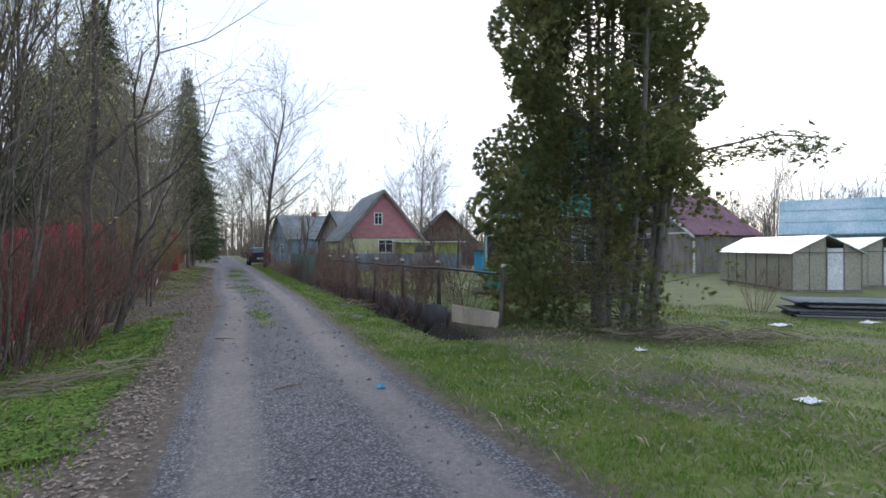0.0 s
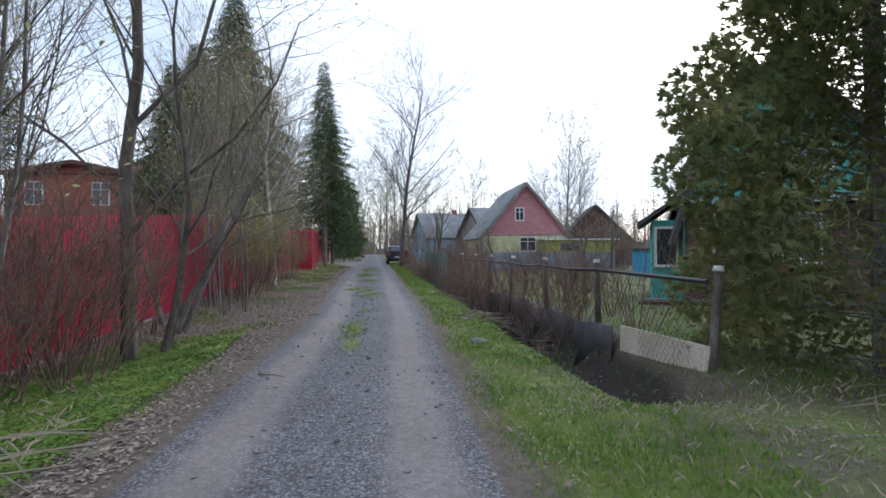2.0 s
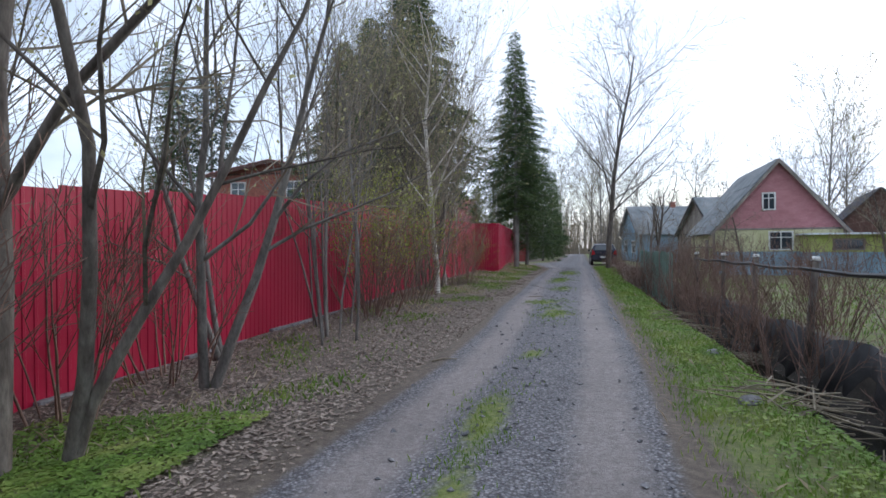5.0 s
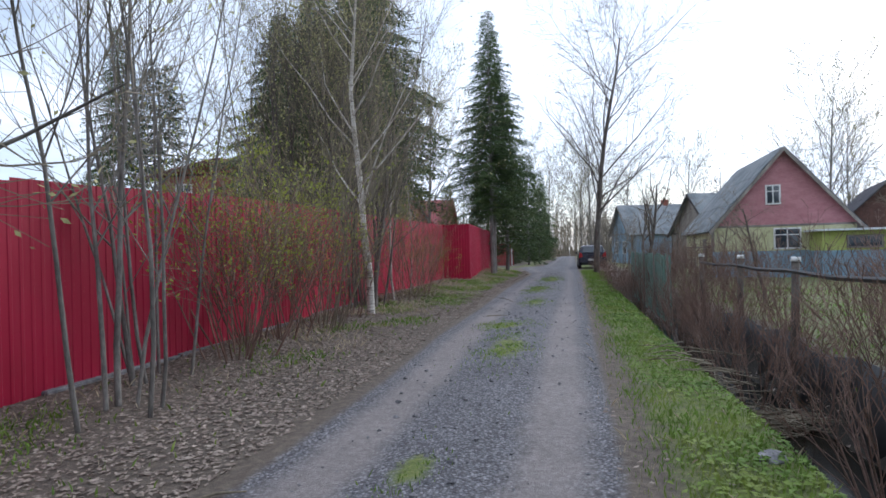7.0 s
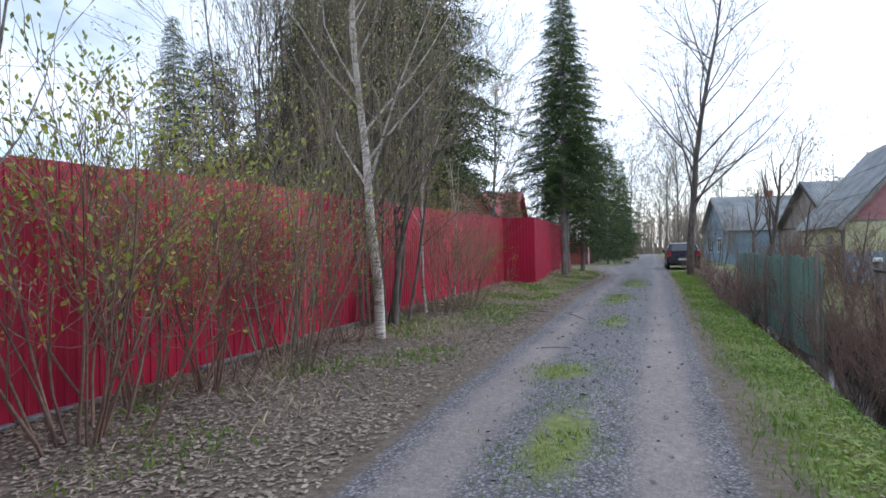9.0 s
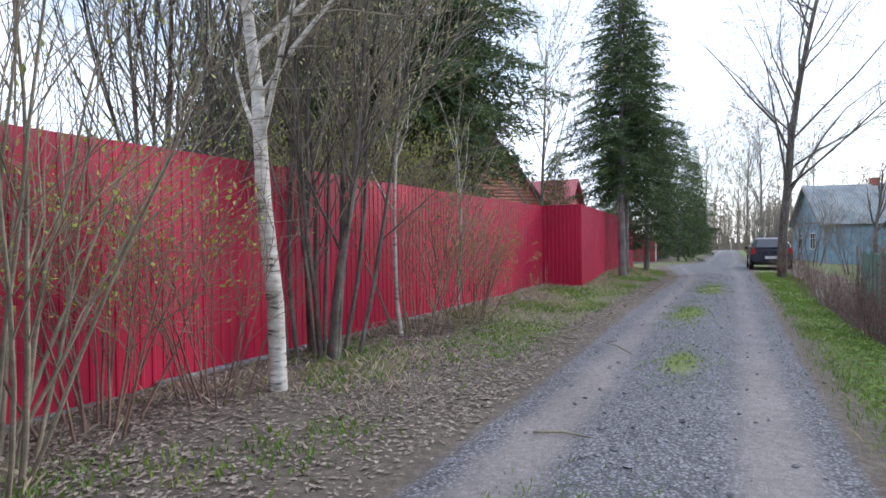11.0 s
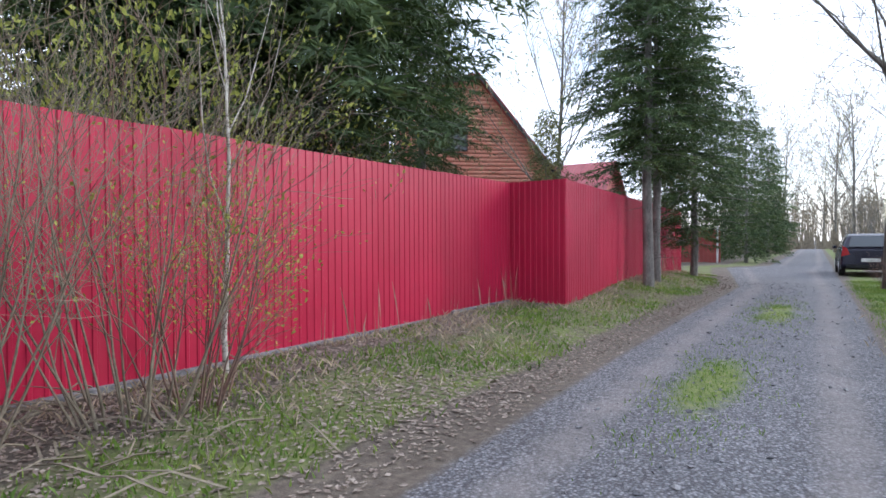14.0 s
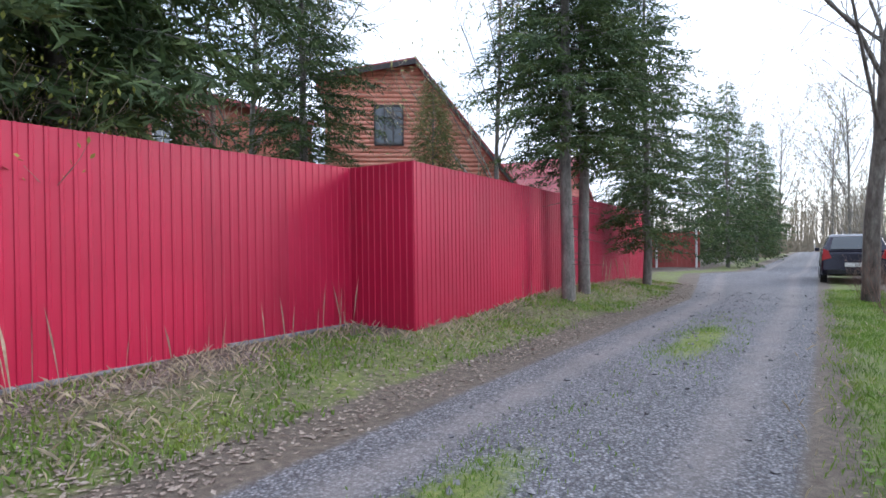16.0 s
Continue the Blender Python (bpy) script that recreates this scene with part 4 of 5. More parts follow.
# ---- right-hand fence, ditch side ----
def post_fence():
    rng = random.Random(8)
    spots = [(4.5, 8.6), (4.62, 12.0), (4.45, 14.3), (4.3, 16.9), (4.3, 19.4), (4.35, 21.9), (4.3, 24.4)]
    tops = []
    for k, (x, y) in enumerate(spots):
        z0 = float(land(x, y))
        e = thing("fence_post", pose(x, y, z0, rng.uniform(-3, 3) if k != 1 else 0, rng.uniform(-2, 5), 0), "leaning dark fence post with a white cap", "fence post", "posts of the garden fence")
        g = Geo()
        h = 1.05 - z0
        g.tube([(0, 0, -0.3), (0, 0, h * 0.5), (0, 0, h)], [0.055, 0.05, 0.045], 8, True)
        g.ob("shaft", M_BARK, e, True)
        g = Geo()
        g.tube([(0, 0, h - 0.01), (0, 0, h + 0.05)], [0.062, 0.05], 8, True)
        g.ob("cap", M_WHITE, e, True)
        tops.append((x, y, 0.93))
    g = Geo()
    for a, b in zip(tops[1:-1], tops[2:]):
        mid = ((a[0] + b[0]) / 2 - 0.05, (a[1] + b[1]) / 2, 0.90)
        g.tube([(a[0] - 0.05, a[1], a[2]), mid, (b[0] - 0.05, b[1], b[2])], [0.028, 0.03, 0.028], 6, True)
    a, b = tops[0], tops[1]
    g.tube([(a[0] - 0.06, a[1], 0.93), (b[0] - 0.05, b[1], 0.93)], [0.028, 0.028], 6, True)
    tagged(g.ob("fence_rail", M_BLACKFILM), "dark pipe rail along the garden fence", "rail")
    g = Geo()
    for k in range(6):
        for s in (1, -1):
            for j in range(10):
                y0 = 8.5 + k * 1.06 + j * 0.106
                z0, z1 = -0.35, 0.88
                y1 = y0 + s * 1.0
                if 8.4 < y1 < 24.5:
                    g.tube([(4.40, y0, z0), (4.40, y1, z1)], [0.0016, 0.0016], 3)
    tagged(g.ob("wire_mesh", M_DARKMETAL), "thin diamond wire mesh between the posts", "fence", kind="stuff")
    # board and film along the ditch
    g = Geo()
    for k in range(3):
        ya, yb = 8.6 + k * 0.68, 8.6 + k * 0.68 + 0.675
        xa, xb = 4.46 - (ya - 8.6) * 0.04, 4.46 - (yb - 8.6) * 0.04
        za, zb = 0.24 - 0.012 * k, 0.225 - 0.012 * k
        b = len(g.v)
        g.v += [(xa, ya, -0.4), (xb, yb, -0.4), (xb, yb, zb), (xa, ya, za), (xa + 0.022, ya, -0.4), (xb + 0.022, yb, -0.4), (xb + 0.022, yb, zb), (xa + 0.022, ya, za)]
        g.f += [tuple(b + i for i in q) for q in ((3, 2, 1, 0), (4, 5, 6, 7), (0, 1, 5, 4), (2, 3, 7, 6), (1, 2, 6, 5), (3, 0, 4, 7))]
    tagged(g.ob("retaining_board", M_PLY, bevel=0.006), "pale board holding the ditch bank", "board")
    g = Geo()
    n = 60
    for i in range(n + 1):
        y = 10.7 + i * 0.2
        w = 0.05 * math.sin(i * 0.9) + 0.04 * math.sin(i * 2.3)
        for z, d in ((-0.62, -0.12), (-0.3, 0.0), (0.1 + 0.05 * math.sin(i * 0.6), 0.03)):
            g.v.append((4.28 + w + d, y, z))
    for i in range(n):
        for j in range(2):
            a = i * 3 + j
            g.f.append((a, a + 3, a + 4, a + 1))
    o = tagged(g.ob("bank_film", M_BLACKFILM, None, True), "sagging black film along the far ditch bank", "film")
    s = o.modifiers.new("thick", "SOLIDIFY")
    s.thickness = 0.008
    # green sheet fence further on
    e = thing("garden_fence", pose(3.75, 25.0, float(land(3.75, 25)) * 0), "dull green sheet fence behind dry stalks", "fence")
    g = Geo()
    for k in range(34):
        g.box(0.02 * math.sin(k), k * 0.26, -0.5, 0.025 + 0.02 * math.sin(k), k * 0.26 + 0.25, 1.05 + 0.03 * (k % 3))
    g.ob("sheet", M_GREENMESH, e)
    for k in range(5):
        g = Geo()
        g.box(-0.06, k * 2.2, -0.6, -0.022, k * 2.2 + 0.05, 1.2)
        g.ob("post", M_OLDWOOD, e)


def hatchback():
    """A parked dark car, tail towards the walker."""
    e = thing("car", pose(2.9, 48.9, 0.0, 0, 0, 1), "dark hatchback parked on the verge, tail outward", "car")
    lower = [(-0.05, 0.42), (0.0, 0.28), (0.3, 0.22), (3.9, 0.22), (4.1, 0.35), (4.12, 0.62), (4.0, 0.78), (3.1, 0.95), (0.35, 1.0), (-0.02, 0.95)]
    bm = bmesh.new()

    def slab(outline, half, top_half, mat_index=0):
        zs = [z for _, z in outline]
        lo, hi = min(zs), max(zs)
        left = [bm.verts.new((-(half + (top_half - half) * (z - lo) / (hi - lo)), y, z)) for y, z in outline]
        right = [bm.verts.new((half + (top_half - half) * (z - lo) / (hi - lo), y, z)) for y, z in outline]
        bm.faces.new(left), bm.faces.new(list(reversed(right)))
        for i in range(len(outline)):
            j = (i + 1) % len(outline)
            bm.faces.new((left[j], left[i], right[i], right[j]))

    slab(lower, 0.86, 0.84)
    slab([(0.02, 0.96), (0.42, 1.42), (0.7, 1.5), (1.9, 1.5), (2.3, 1.42), (3.05, 0.95)], 0.84, 0.62)
    bmesh.ops.recalc_face_normals(bm, faces=bm.faces)
    me = bpy.data.meshes.new("body")
    bm.to_mesh(me), bm.free()
    me.materials.append(M_CARPAINT)
    o = new("body", me)
    o.parent = e
    b = o.modifiers.new("bevel", "BEVEL")
    b.width, b.segments = 0.06, 3
    g = Geo()
    g.poly([(-0.62, 0.07, 1.03), (0.62, 0.07, 1.03), (0.54, 0.37, 1.385), (-0.54, 0.37, 1.385)])
    for s in (-1, 1):
        q = [(s * 0.835, 0.55, 1.02), (s * 0.835, 2.75, 1.0), (s * 0.70, 2.2, 1.38), (s * 0.69, 0.75, 1.40)]
        g.poly(q if s > 0 else q[::-1])
    g.v = [(x, y - 0.02, z + 0.015) for x, y, z in g.v]
    g.ob("window", M_GLASS, e)
    for s in (-1, 1):
        g = Geo()
        g.prism([(s * 0.84, 0.70), (s * 0.60, 0.78), (s * 0.68, 1.0), (s * 0.80, 1.06)], -0.06, 0.16)
        g.ob("tail_lamp", M_TAIL, e)
        g = Geo()
        g.box(min(s * 0.86, s * 1.0), 2.55, 0.95, max(s * 0.86, s * 1.0), 2.68, 1.07)
        g.ob("mirror", M_CARPAINT, e, bevel=0.02)
        for y in (0.72, 3.3):
            g = Geo()
            g.tube([(s * 0.70, y, 0.31), (s * 0.88, y, 0.31)], [0.31, 0.31], 20, True)
            w = g.ob("wheel", M_TYRE, e)
            g = Geo()
            g.tube([(s * 0.84, y, 0.31), (s * 0.892, y, 0.31)], [0.2, 0.2], 16, True)
            g.ob("rim", M_CHROME, w)
    g = Geo()
    g.box(-0.27, -0.085, 0.52, 0.27, -0.055, 0.64)
    g.ob("number_plate", M_WHITE, e)
    g = Geo()
    g.box(-0.7, -0.075, 0.30, 0.7, -0.03, 0.42)
    g.ob("bumper_strip", M_TYRE, e)


red_fence()
pink_house()
teal_house()
log_house()
far_houses()
post_fence()
hatchback()
thuja_tree(3)

# ---- trees of the lane ----
# tall grey tree with a leaning dark neighbour
put(bare_tree(11, "tree", "bare grey tree with wide crooked limbs", "tree", 9.5, 0.115, kids=(15, 9, 6), spread=0.85, up=0.14, first=0.18, bark=M_BARK, bits=M_CATKIN, size=0.045, every=0.6, wob=0.17, slim=0.85), [(-2.26, 10.85, 150, 1)])
put(bare_tree(12, "tree", "crooked dark sapling beside the red fence", "tree", 5.6, 0.07, stems=2, kids=(6, 6, 4), spread=0.75, up=0.14, fan=0.4, foot=0.05, wob=0.24, bark=M_BARK, bits=M_CATKIN, size=0.04), [(-2.0, 11.1, 200, 1)])
put(bare_tree(42, "tree", "forked grey sapling beside the red fence", "tree", 6.2, 0.055, stems=2, kids=(8, 6, 4), spread=0.6, up=0.14, fan=0.22, foot=0.05, wob=0.16, bark=M_GREYBARK, bits=M_CATKIN, size=0.04), [(-2.4, 13.1, 60, 1), (-3.0, 14.3, 300, 0.75)])
# pale many-stemmed saplings before the fence
put(bare_tree(13, "sapling_clump", "clump of thin pale grey saplings", "sapling", 5.6, 0.030, stems=6, kids=(10, 6), spread=0.6, up=0.12, fan=0.26, foot=0.4, bits=M_CATKIN, size=0.04, per=1, bark=M_GREYBARK, group="saplings along the fence"),
    [(-2.2, 15.65, 0, 1), (-2.75, 16.9, 130, 0.85), (-3.0, 8.6, 220, 1.1), (-2.9, 7.0, 40, 1.1)])
# willow mass with catkins
put(bare_tree(14, "willow", "tall willow thicket with pale catkins", "willow", 8.6, 0.042, stems=10, kids=(16, 9), spread=0.5, up=0.12, fan=0.24, foot=0.6, bits=M_CATKIN, size=0.06, per=2, every=1.0, bark=M_BARK, first=0.2, group="willows along the fence"),
    [(-2.95, 23.9, 0, 0.85), (-4.3, 23.2, 100, 0.85), (-2.95, 7.6, 200, 0.85), (-4.8, 12.0, 30, 0.72), (-5.6, 9.4, 300, 0.8)])
put(bare_tree(43, "shrub", "wide shrub of bare brown stems with few leaves", "shrub", 4.0, 0.021, stems=16, kids=(7, 4), spread=0.5, up=0.1, fan=0.55, foot=0.45, bits=M_BUD, size=0.04, per=2, every=0.14, bark=M_TWIG, group="shrubs along the lane"),
    [(-2.55, 20.3, 0, 0.95), (-2.55, 25.4, 60, 0.62), (-2.5, 26.5, 250, 0.6)])
# low brushwood
brush = bare_tree(15, "shrub", "dense leafless brown shrub", "shrub", 1.75, 0.011, stems=13, kids=(5, 3), spread=0.5, up=0.08, fan=0.6, foot=0.35, bark=M_REDTWIG, twigs=M_REDTWIG, group="shrubs along the lane", thin=0.004)
rng = random.Random(21)
spots = [(-2.8, 7.4), (-2.6, 8.0), (-2.2, 9.3), (-2.8, 9.9), (-3.0, 12.0), (-2.9, 13.2), (-2.6, 22.0)]
put(brush, [(12.3, 9.9, 30, 0.75), (-2.9, 9.5, 200, 1.45), (-2.5, 10.0, 100, 1.3), (-3.1, 10.7, 20, 1.4), (-2.7, 8.7, 300, 1.2)] + [(rng.uniform(2.75, 3.5), 28.0 + k * 1.5, rng.uniform(0, 360), rng.uniform(0.4, 0.65)) for k in range(11)] + [(x, y, rng.uniform(0, 360), rng.uniform(0.9, 1.25)) for x, y in spots] +
    [(rng.uniform(3.45, 5.7), 11.8 + k * 0.5 + rng.uniform(-0.3, 0.3), rng.uniform(0, 360), rng.uniform(0.7, 1.0)) for k in range(46)])
put(bare_tree(25, "thicket", "tall dense brown thicket beyond the gardens", "shrub", 4.2, 0.03, stems=11, kids=(7, 4), spread=0.55, up=0.1, fan=0.5, foot=0.9, thin=0.010, group="thickets beyond the gardens"),
    [(5.2, 57, 0, 1.0), (4.6, 66, 90, 1.1), (4.4, 76, 200, 1.2), (16.5, 38, 40, 0.8), (18.5, 42, 140, 0.9), (19.5, 36, 300, 0.8), (23, 44, 60, 1.0), (26, 40, 10, 1.0), (-3.2, 78, 70, 1.3), (-3.4, 86, 10, 1.4), (4.8, 86, 140, 1.3), (5.6, 46, 210, 0.6), (6.2, 40.5, 20, 0.5), (33, 36, 0, 1.5), (36, 34, 50, 1.7), (38, 31, 90, 1.5), (41, 28.5, 20, 1.7), (43, 26, 180, 1.6), (46, 23, 300, 1.6)])
# shrubs coming into leaf
leafy = bare_tree(16, "budding_shrub", "shrub of thin stems breaking into yellow-green leaf", "shrub", 2.3, 0.016, stems=15, kids=(7, 4), spread=0.55, up=0.08, fan=0.6, foot=0.35, bits=M_BUD, size=0.044, per=3, every=0.75, bark=M_REDTWIG, group="budding shrubs by the fence")
put(leafy, [(-2.5, 18.0, 0, 1.1), (-2.9, 18.9, 200, 1.15), (-2.6, 19.4, 300, 0.9), (-4.7, 27.5, 10, 1.5), (-4.6, 25.4, 220, 1.35), (-2.4, 26.9, 80, 0.7), (-2.75, 21.1, 160, 0.9), (-5.2, 28.6, 60, 1.5), (-5.3, 30.3, 170, 1.4), (-5.2, 26.6, 280, 1.4)])
# birches and the forked tree
put(bare_tree(17, "birch", "white-barked birch with a rough crown", "birch", 6.5, 0.085, kids=(15, 8, 5), spread=0.75, up=0.12, first=0.32, bark=M_BIRCH, bits=M_CATKIN, size=0.04, wob=0.11, slim=0.85), [(-2.36, 22.5, 0, 1)])
put(bare_tree(18, "tree", "dark trunk forking low into upright limbs", "tree", 4.8, 0.06, stems=2, kids=(9, 7, 4), spread=0.5, up=0.16, fan=0.25, foot=0.08, bark=M_BARK, bits=M_CATKIN, size=0.04), [(-2.75, 23.75, 0, 1)])
put(bare_tree(19, "birch", "thin young birch by the fence", "birch", 4.5, 0.035, kids=(8, 5), spread=0.5, up=0.12, first=0.4, bark=M_BIRCH, bits=M_BUD, size=0.04), [(-2.75, 25.3, 0, 1), (-3.0, 27.6, 90, 0.8)])
# large lone tree by the car, pollard, and distant birches
put(bare_tree(20, "tree", "tall bare tree with spreading limbs", "tree", 12.6, 0.18, kids=(28, 12, 6), spread=0.8, up=0.09, first=0.2, lean=0.01, bark=M_BARK, twigs=M_GREYBARK, wob=0.09, thin=0.007, slim=0.64), [(2.9, 43.0, 0, 1)])
put(bare_tree(22, "tree", "knobbly pollarded tree with upright shoots", "tree", 4.2, 0.13, kids=(9, 6), spread=0.6, up=0.25, first=0.45, bark=M_BARK), [(3.75, 31.5, 0, 1), (4.6, 36.5, 100, 0.8)])
far_birch = bare_tree(23, "birch", "tall distant birch in a pale haze of twigs", "birch", 12.5, 0.12, kids=(22, 8, 4), spread=0.65, up=0.08, first=0.18, slim=0.8, lean=0.01, bark=M_GREYBARK, bits=M_CATKIN, size=0.13, per=2, thin=0.012, wob=0.07, group="far birches")
put(far_birch, [(2.2, 130, 40, 1.1), (21.5, 62, 0, 1.05), (24.5, 66, 90, 0.85), (18.0, 58, 170, 0.65), (3.8, 78, 250, 1.0), (-4.5, 80, 20, 1.0), (2.9, 96, 60, 1.1), (-1.8, 100, 10, 1.1), (8.5, 84, 140, 0.9), (-8, 70, 90, 0.9), (36, 52, 200, 0.7), (42, 44, 300, 0.7), (47, 37, 20, 0.7), (33, 60, 80, 0.8), (-9.5, 37.0, 60, 0.75), (-6.5, 44.0, 10, 0.8), (12.5, 70, 30, 0.8), (55, 30, 0, 0.7)])
garden = bare_tree(24, "apple_tree", "small bare garden apple tree", "tree", 3.0, 0.06, kids=(8, 7, 5), spread=0.9, up=0.06, first=0.3, bark=M_BARK, group="garden trees")
put(garden, [(7.2, 19.5, 0, 0.9), (11.5, 30.0, 80, 1.2), (13.5, 32.0, 200, 1.3), (6.0, 26.0, 100, 0.8), (8.0, 15.0, 10, 0.55), (5.2, 33.5, 240, 0.9), (7.5, 37.0, 320, 0.9), (5.0, 28.5, 30, 0.6)])

# conifers
big = conifer(31, "spruce", "large dark spruce with hanging limbs", 14.0, 4.2, bare=0.21, branches=270, shoots=44, trunk_r=0.2, droop=0.42, blade=0.3, tip=0.8, group="spruces")
put(big, [(-5.6, 31.2, 0, 0.95), (-7.6, 28.8, 130, 0.66), (-6.9, 29.9, 250, 0.75)])
mid = conifer(32, "spruce", "tall narrow spruce with a bare lower trunk", 12.6, 2.65, bare=0.22, branches=200, shoots=34, trunk_r=0.14, droop=0.36, blade=0.19, tip=0.85, group="spruces", dead=16)
put(mid, [(-2.05, 38.6, 0, 1.0), (-2.1, 39.7, 140, 0.95), (-26.0, 42.0, 10, 1.25), (-7.4, 36.8, 190, 0.9)])
low = conifer(33, "spruce", "full young spruce with branches to the ground", 7.5, 2.0, bare=0.03, branches=130, shoots=22, trunk_r=0.09, droop=0.3, blade=0.2, tip=0.85, group="spruces")
put(low, [(-2.0, 61.0, 0, 1.3), (-3.6, 65.0, 90, 1.35), (-1.7, 73.0, 200, 1.3), (-1.9, 84.0, 20, 1.3), (-5.6, 57.0, 130, 1.0), (36, 46, 30, 0.8)])
put(conifer(36, "spruce", "broad spruce with low limbs by the drive", 10.5, 2.7, bare=0.10, branches=190, shoots=30, trunk_r=0.13, droop=0.34, blade=0.2, tip=0.85, group="spruces"), [(-2.0, 44.4, 0, 1.0)])
put(conifer(34, "pine", "tall loose pine behind the fence", 9.0, 1.9, bare=0.45, branches=60, shoots=12, needle=M_PINE, trunk_r=0.12, droop=0.1, blade=0.26, tip=0.4), [(-22.6, 41.5, 0, 1.45)])
put(conifer(35, "arborvitae", "slim green columnar thuja behind the fence", 3.9, 0.62, bare=0.02, branches=150, shoots=8, needle=M_THUJA, trunk_r=0.05, droop=-0.6, blade=0.12, tip=0.7), [(-3.8, 36.6, 0, 1.04)])


# ---- ground cover ----
def scatter(seed, count, x0, x1, y0, y1, keep):
    """Random ground places, thinned by keep(x, y) in 0..1."""
    r = np.random.RandomState(seed)
    x, y = r.uniform(x0, x1, count), r.uniform(y0, y1, count)
    k = r.uniform(0, 1, count) < keep(x, y)
    return x[k], y[k], land(x[k], y[k]), r


def patch(x, y, s, seed=0.0):
    """A cheap cloudy pattern between 0 and 1."""
    return 0.5 + 0.25 * (np.sin(x * s + 1.7 * np.sin(y * s * 0.6 + seed)) + np.sin(y * s * 0.9 + 1.3 * np.sin(x * s * 1.2 - seed)))


def blades(name, label, category, mat, x, y, z, r, h0, h1, w, lean=0.5):
    n = len(x)
    a, b = r.uniform(0, 6.283, n), r.uniform(0, 6.283, n)
    h = r.uniform(h0, h1, n)
    le = r.uniform(0.1, 1, n) * lean * h
    dx, dy = np.cos(a) * w, np.sin(a) * w
    lx, ly = np.cos(b) * le, np.sin(b) * le
    v = np.stack([np.stack([x - dx, y - dy, z - 0.01], 1), np.stack([x + dx, y + dy, z - 0.01], 1),
                  np.stack([x + lx * 0.4 + dx * 0.7, y + ly * 0.4 + dy * 0.7, z + h * 0.6], 1), np.stack([x + lx, y + ly, z + h], 1)], 1).reshape(-1, 3)
    k = np.arange(n) * 4
    f = np.concatenate([np.stack([k, k + 1, k + 2], 1), np.stack([k, k + 2, k + 3], 1)])
    me = bpy.data.meshes.new(name)
    me.from_pydata(v.tolist(), [], f.tolist())
    me.materials.append(mat)
    tagged(new(name, me), label, category, kind="stuff")


def flakes(name, label, category, mat, x, y, z, r, size):
    """Curled fallen leaves: two triangles folded along the midrib."""
    n = len(x)
    a, s = r.uniform(0, 6.283, n), r.uniform(0.5, 1.3, n) * size
    c, d = np.cos(a), np.sin(a)
    t1, t2, t3 = r.uniform(0.0, 0.5, n) * s, r.uniform(0.0, 0.6, n) * s, r.uniform(0, 0.5, n) * s
    zz = z + 0.006
    v = np.stack([np.stack([x - c * s, y - d * s, zz + t3], 1), np.stack([x + d * s * 0.55, y - c * s * 0.55, zz + t1], 1),
                  np.stack([x + c * s, y + d * s, zz + t3 * 0.3], 1), np.stack([x - d * s * 0.55, y + c * s * 0.55, zz + t2], 1)], 1).reshape(-1, 3)
    k = np.arange(n) * 4
    f = np.concatenate([np.stack([k, k + 1, k + 2], 1), np.stack([k, k + 2, k + 3], 1)])
    me = bpy.data.meshes.new(name)
    me.from_pydata(v.tolist(), [], f.tolist())
    me.materials.append(mat)
    tagged(new(name, me), label, category, kind="stuff")


def pebbles(name, label, mat, x, y, z, r, s0, s1):
    n = len(x)
    s = s0 + (s1 - s0) * r.uniform(0, 1, n) ** 3
    o = np.array([(1, 0, 0), (-1, 0, 0), (0, 1, 0), (0, -1, 0), (0, 0, 0.7), (0, 0, -0.7)], float)
    v = o[None] * r.uniform(0.55, 1.2, (n, 6, 1)) * s[:, None, None] + r.normal(0, 0.2, (n, 6, 3)) * s[:, None, None]
    v += np.stack([x, y, z + s * 0.25], 1)[:, None]
    k = (np.arange(n) * 6)[:, None, None]
    f = (k + np.array([(0, 2, 4), (2, 1, 4), (1, 3, 4), (3, 0, 4), (2, 0, 5), (1, 2, 5), (3, 1, 5), (0, 3, 5)])[None]).reshape(-1, 3)
    me = bpy.data.meshes.new(name)
    me.from_pydata(v.reshape(-1, 3).tolist(), [], f.tolist())
    me.materials.append(mat)
    tagged(new(name, me), label, "stones", kind="stuff")


def ditch_here(x, y):
    return sm(2.85, 3.1, x) * (1 - sm(4.0, 4.5, x)) * sm(7.6, 9.0, y) * (1 - sm(34, 39, y))


# right verge, front lawn, left verge, centre strip
x, y, z, r = scatter(1, 100000, 1.6, 3.35, 2, 46, lambda x, y: sm(0.0, 0.35, x - road_right(y)) * (1 - ditch_here(x, y)) * np.clip(patch(x, y, 2.3) + 0.3, 0.25, 1))
blades("grass", "short fresh green grass on the verge", "grass", M_GRASS, x, y, z, r, 0.02, 0.065, 0.004, 0.8)
x, y, z, r = scatter(2, 190000, 1.6, 14, 1.0, 11.5, lambda x, y: sm(0.0, 0.5, x - road_right(y)) * (1 - ditch_here(x, y)) * np.clip(patch(x, y, 1.1, 2) + patch(x, y, 3.7, 4) - 0.55, 0.06, 1) * np.exp(-np.maximum(y - 4, 0) / 9))
blades("grass", "patchy lawn grass before the thuja", "grass", M_GRASS, x, y, z, r, 0.012, 0.048, 0.006, 1.0)
x, y, z, r = scatter(3, 95000, -3.3, -0.6, 3, 47, lambda x, y: sm(0.35, 0.8, road_left(y) - x) * np.clip(patch(x, y, 2.4, 5) * 1.4 - 0.85 + 1.1 * np.exp(-((y - 7.5) / 3.2) ** 2) + 0.45 * sm(21, 25, y), 0.02, 1))
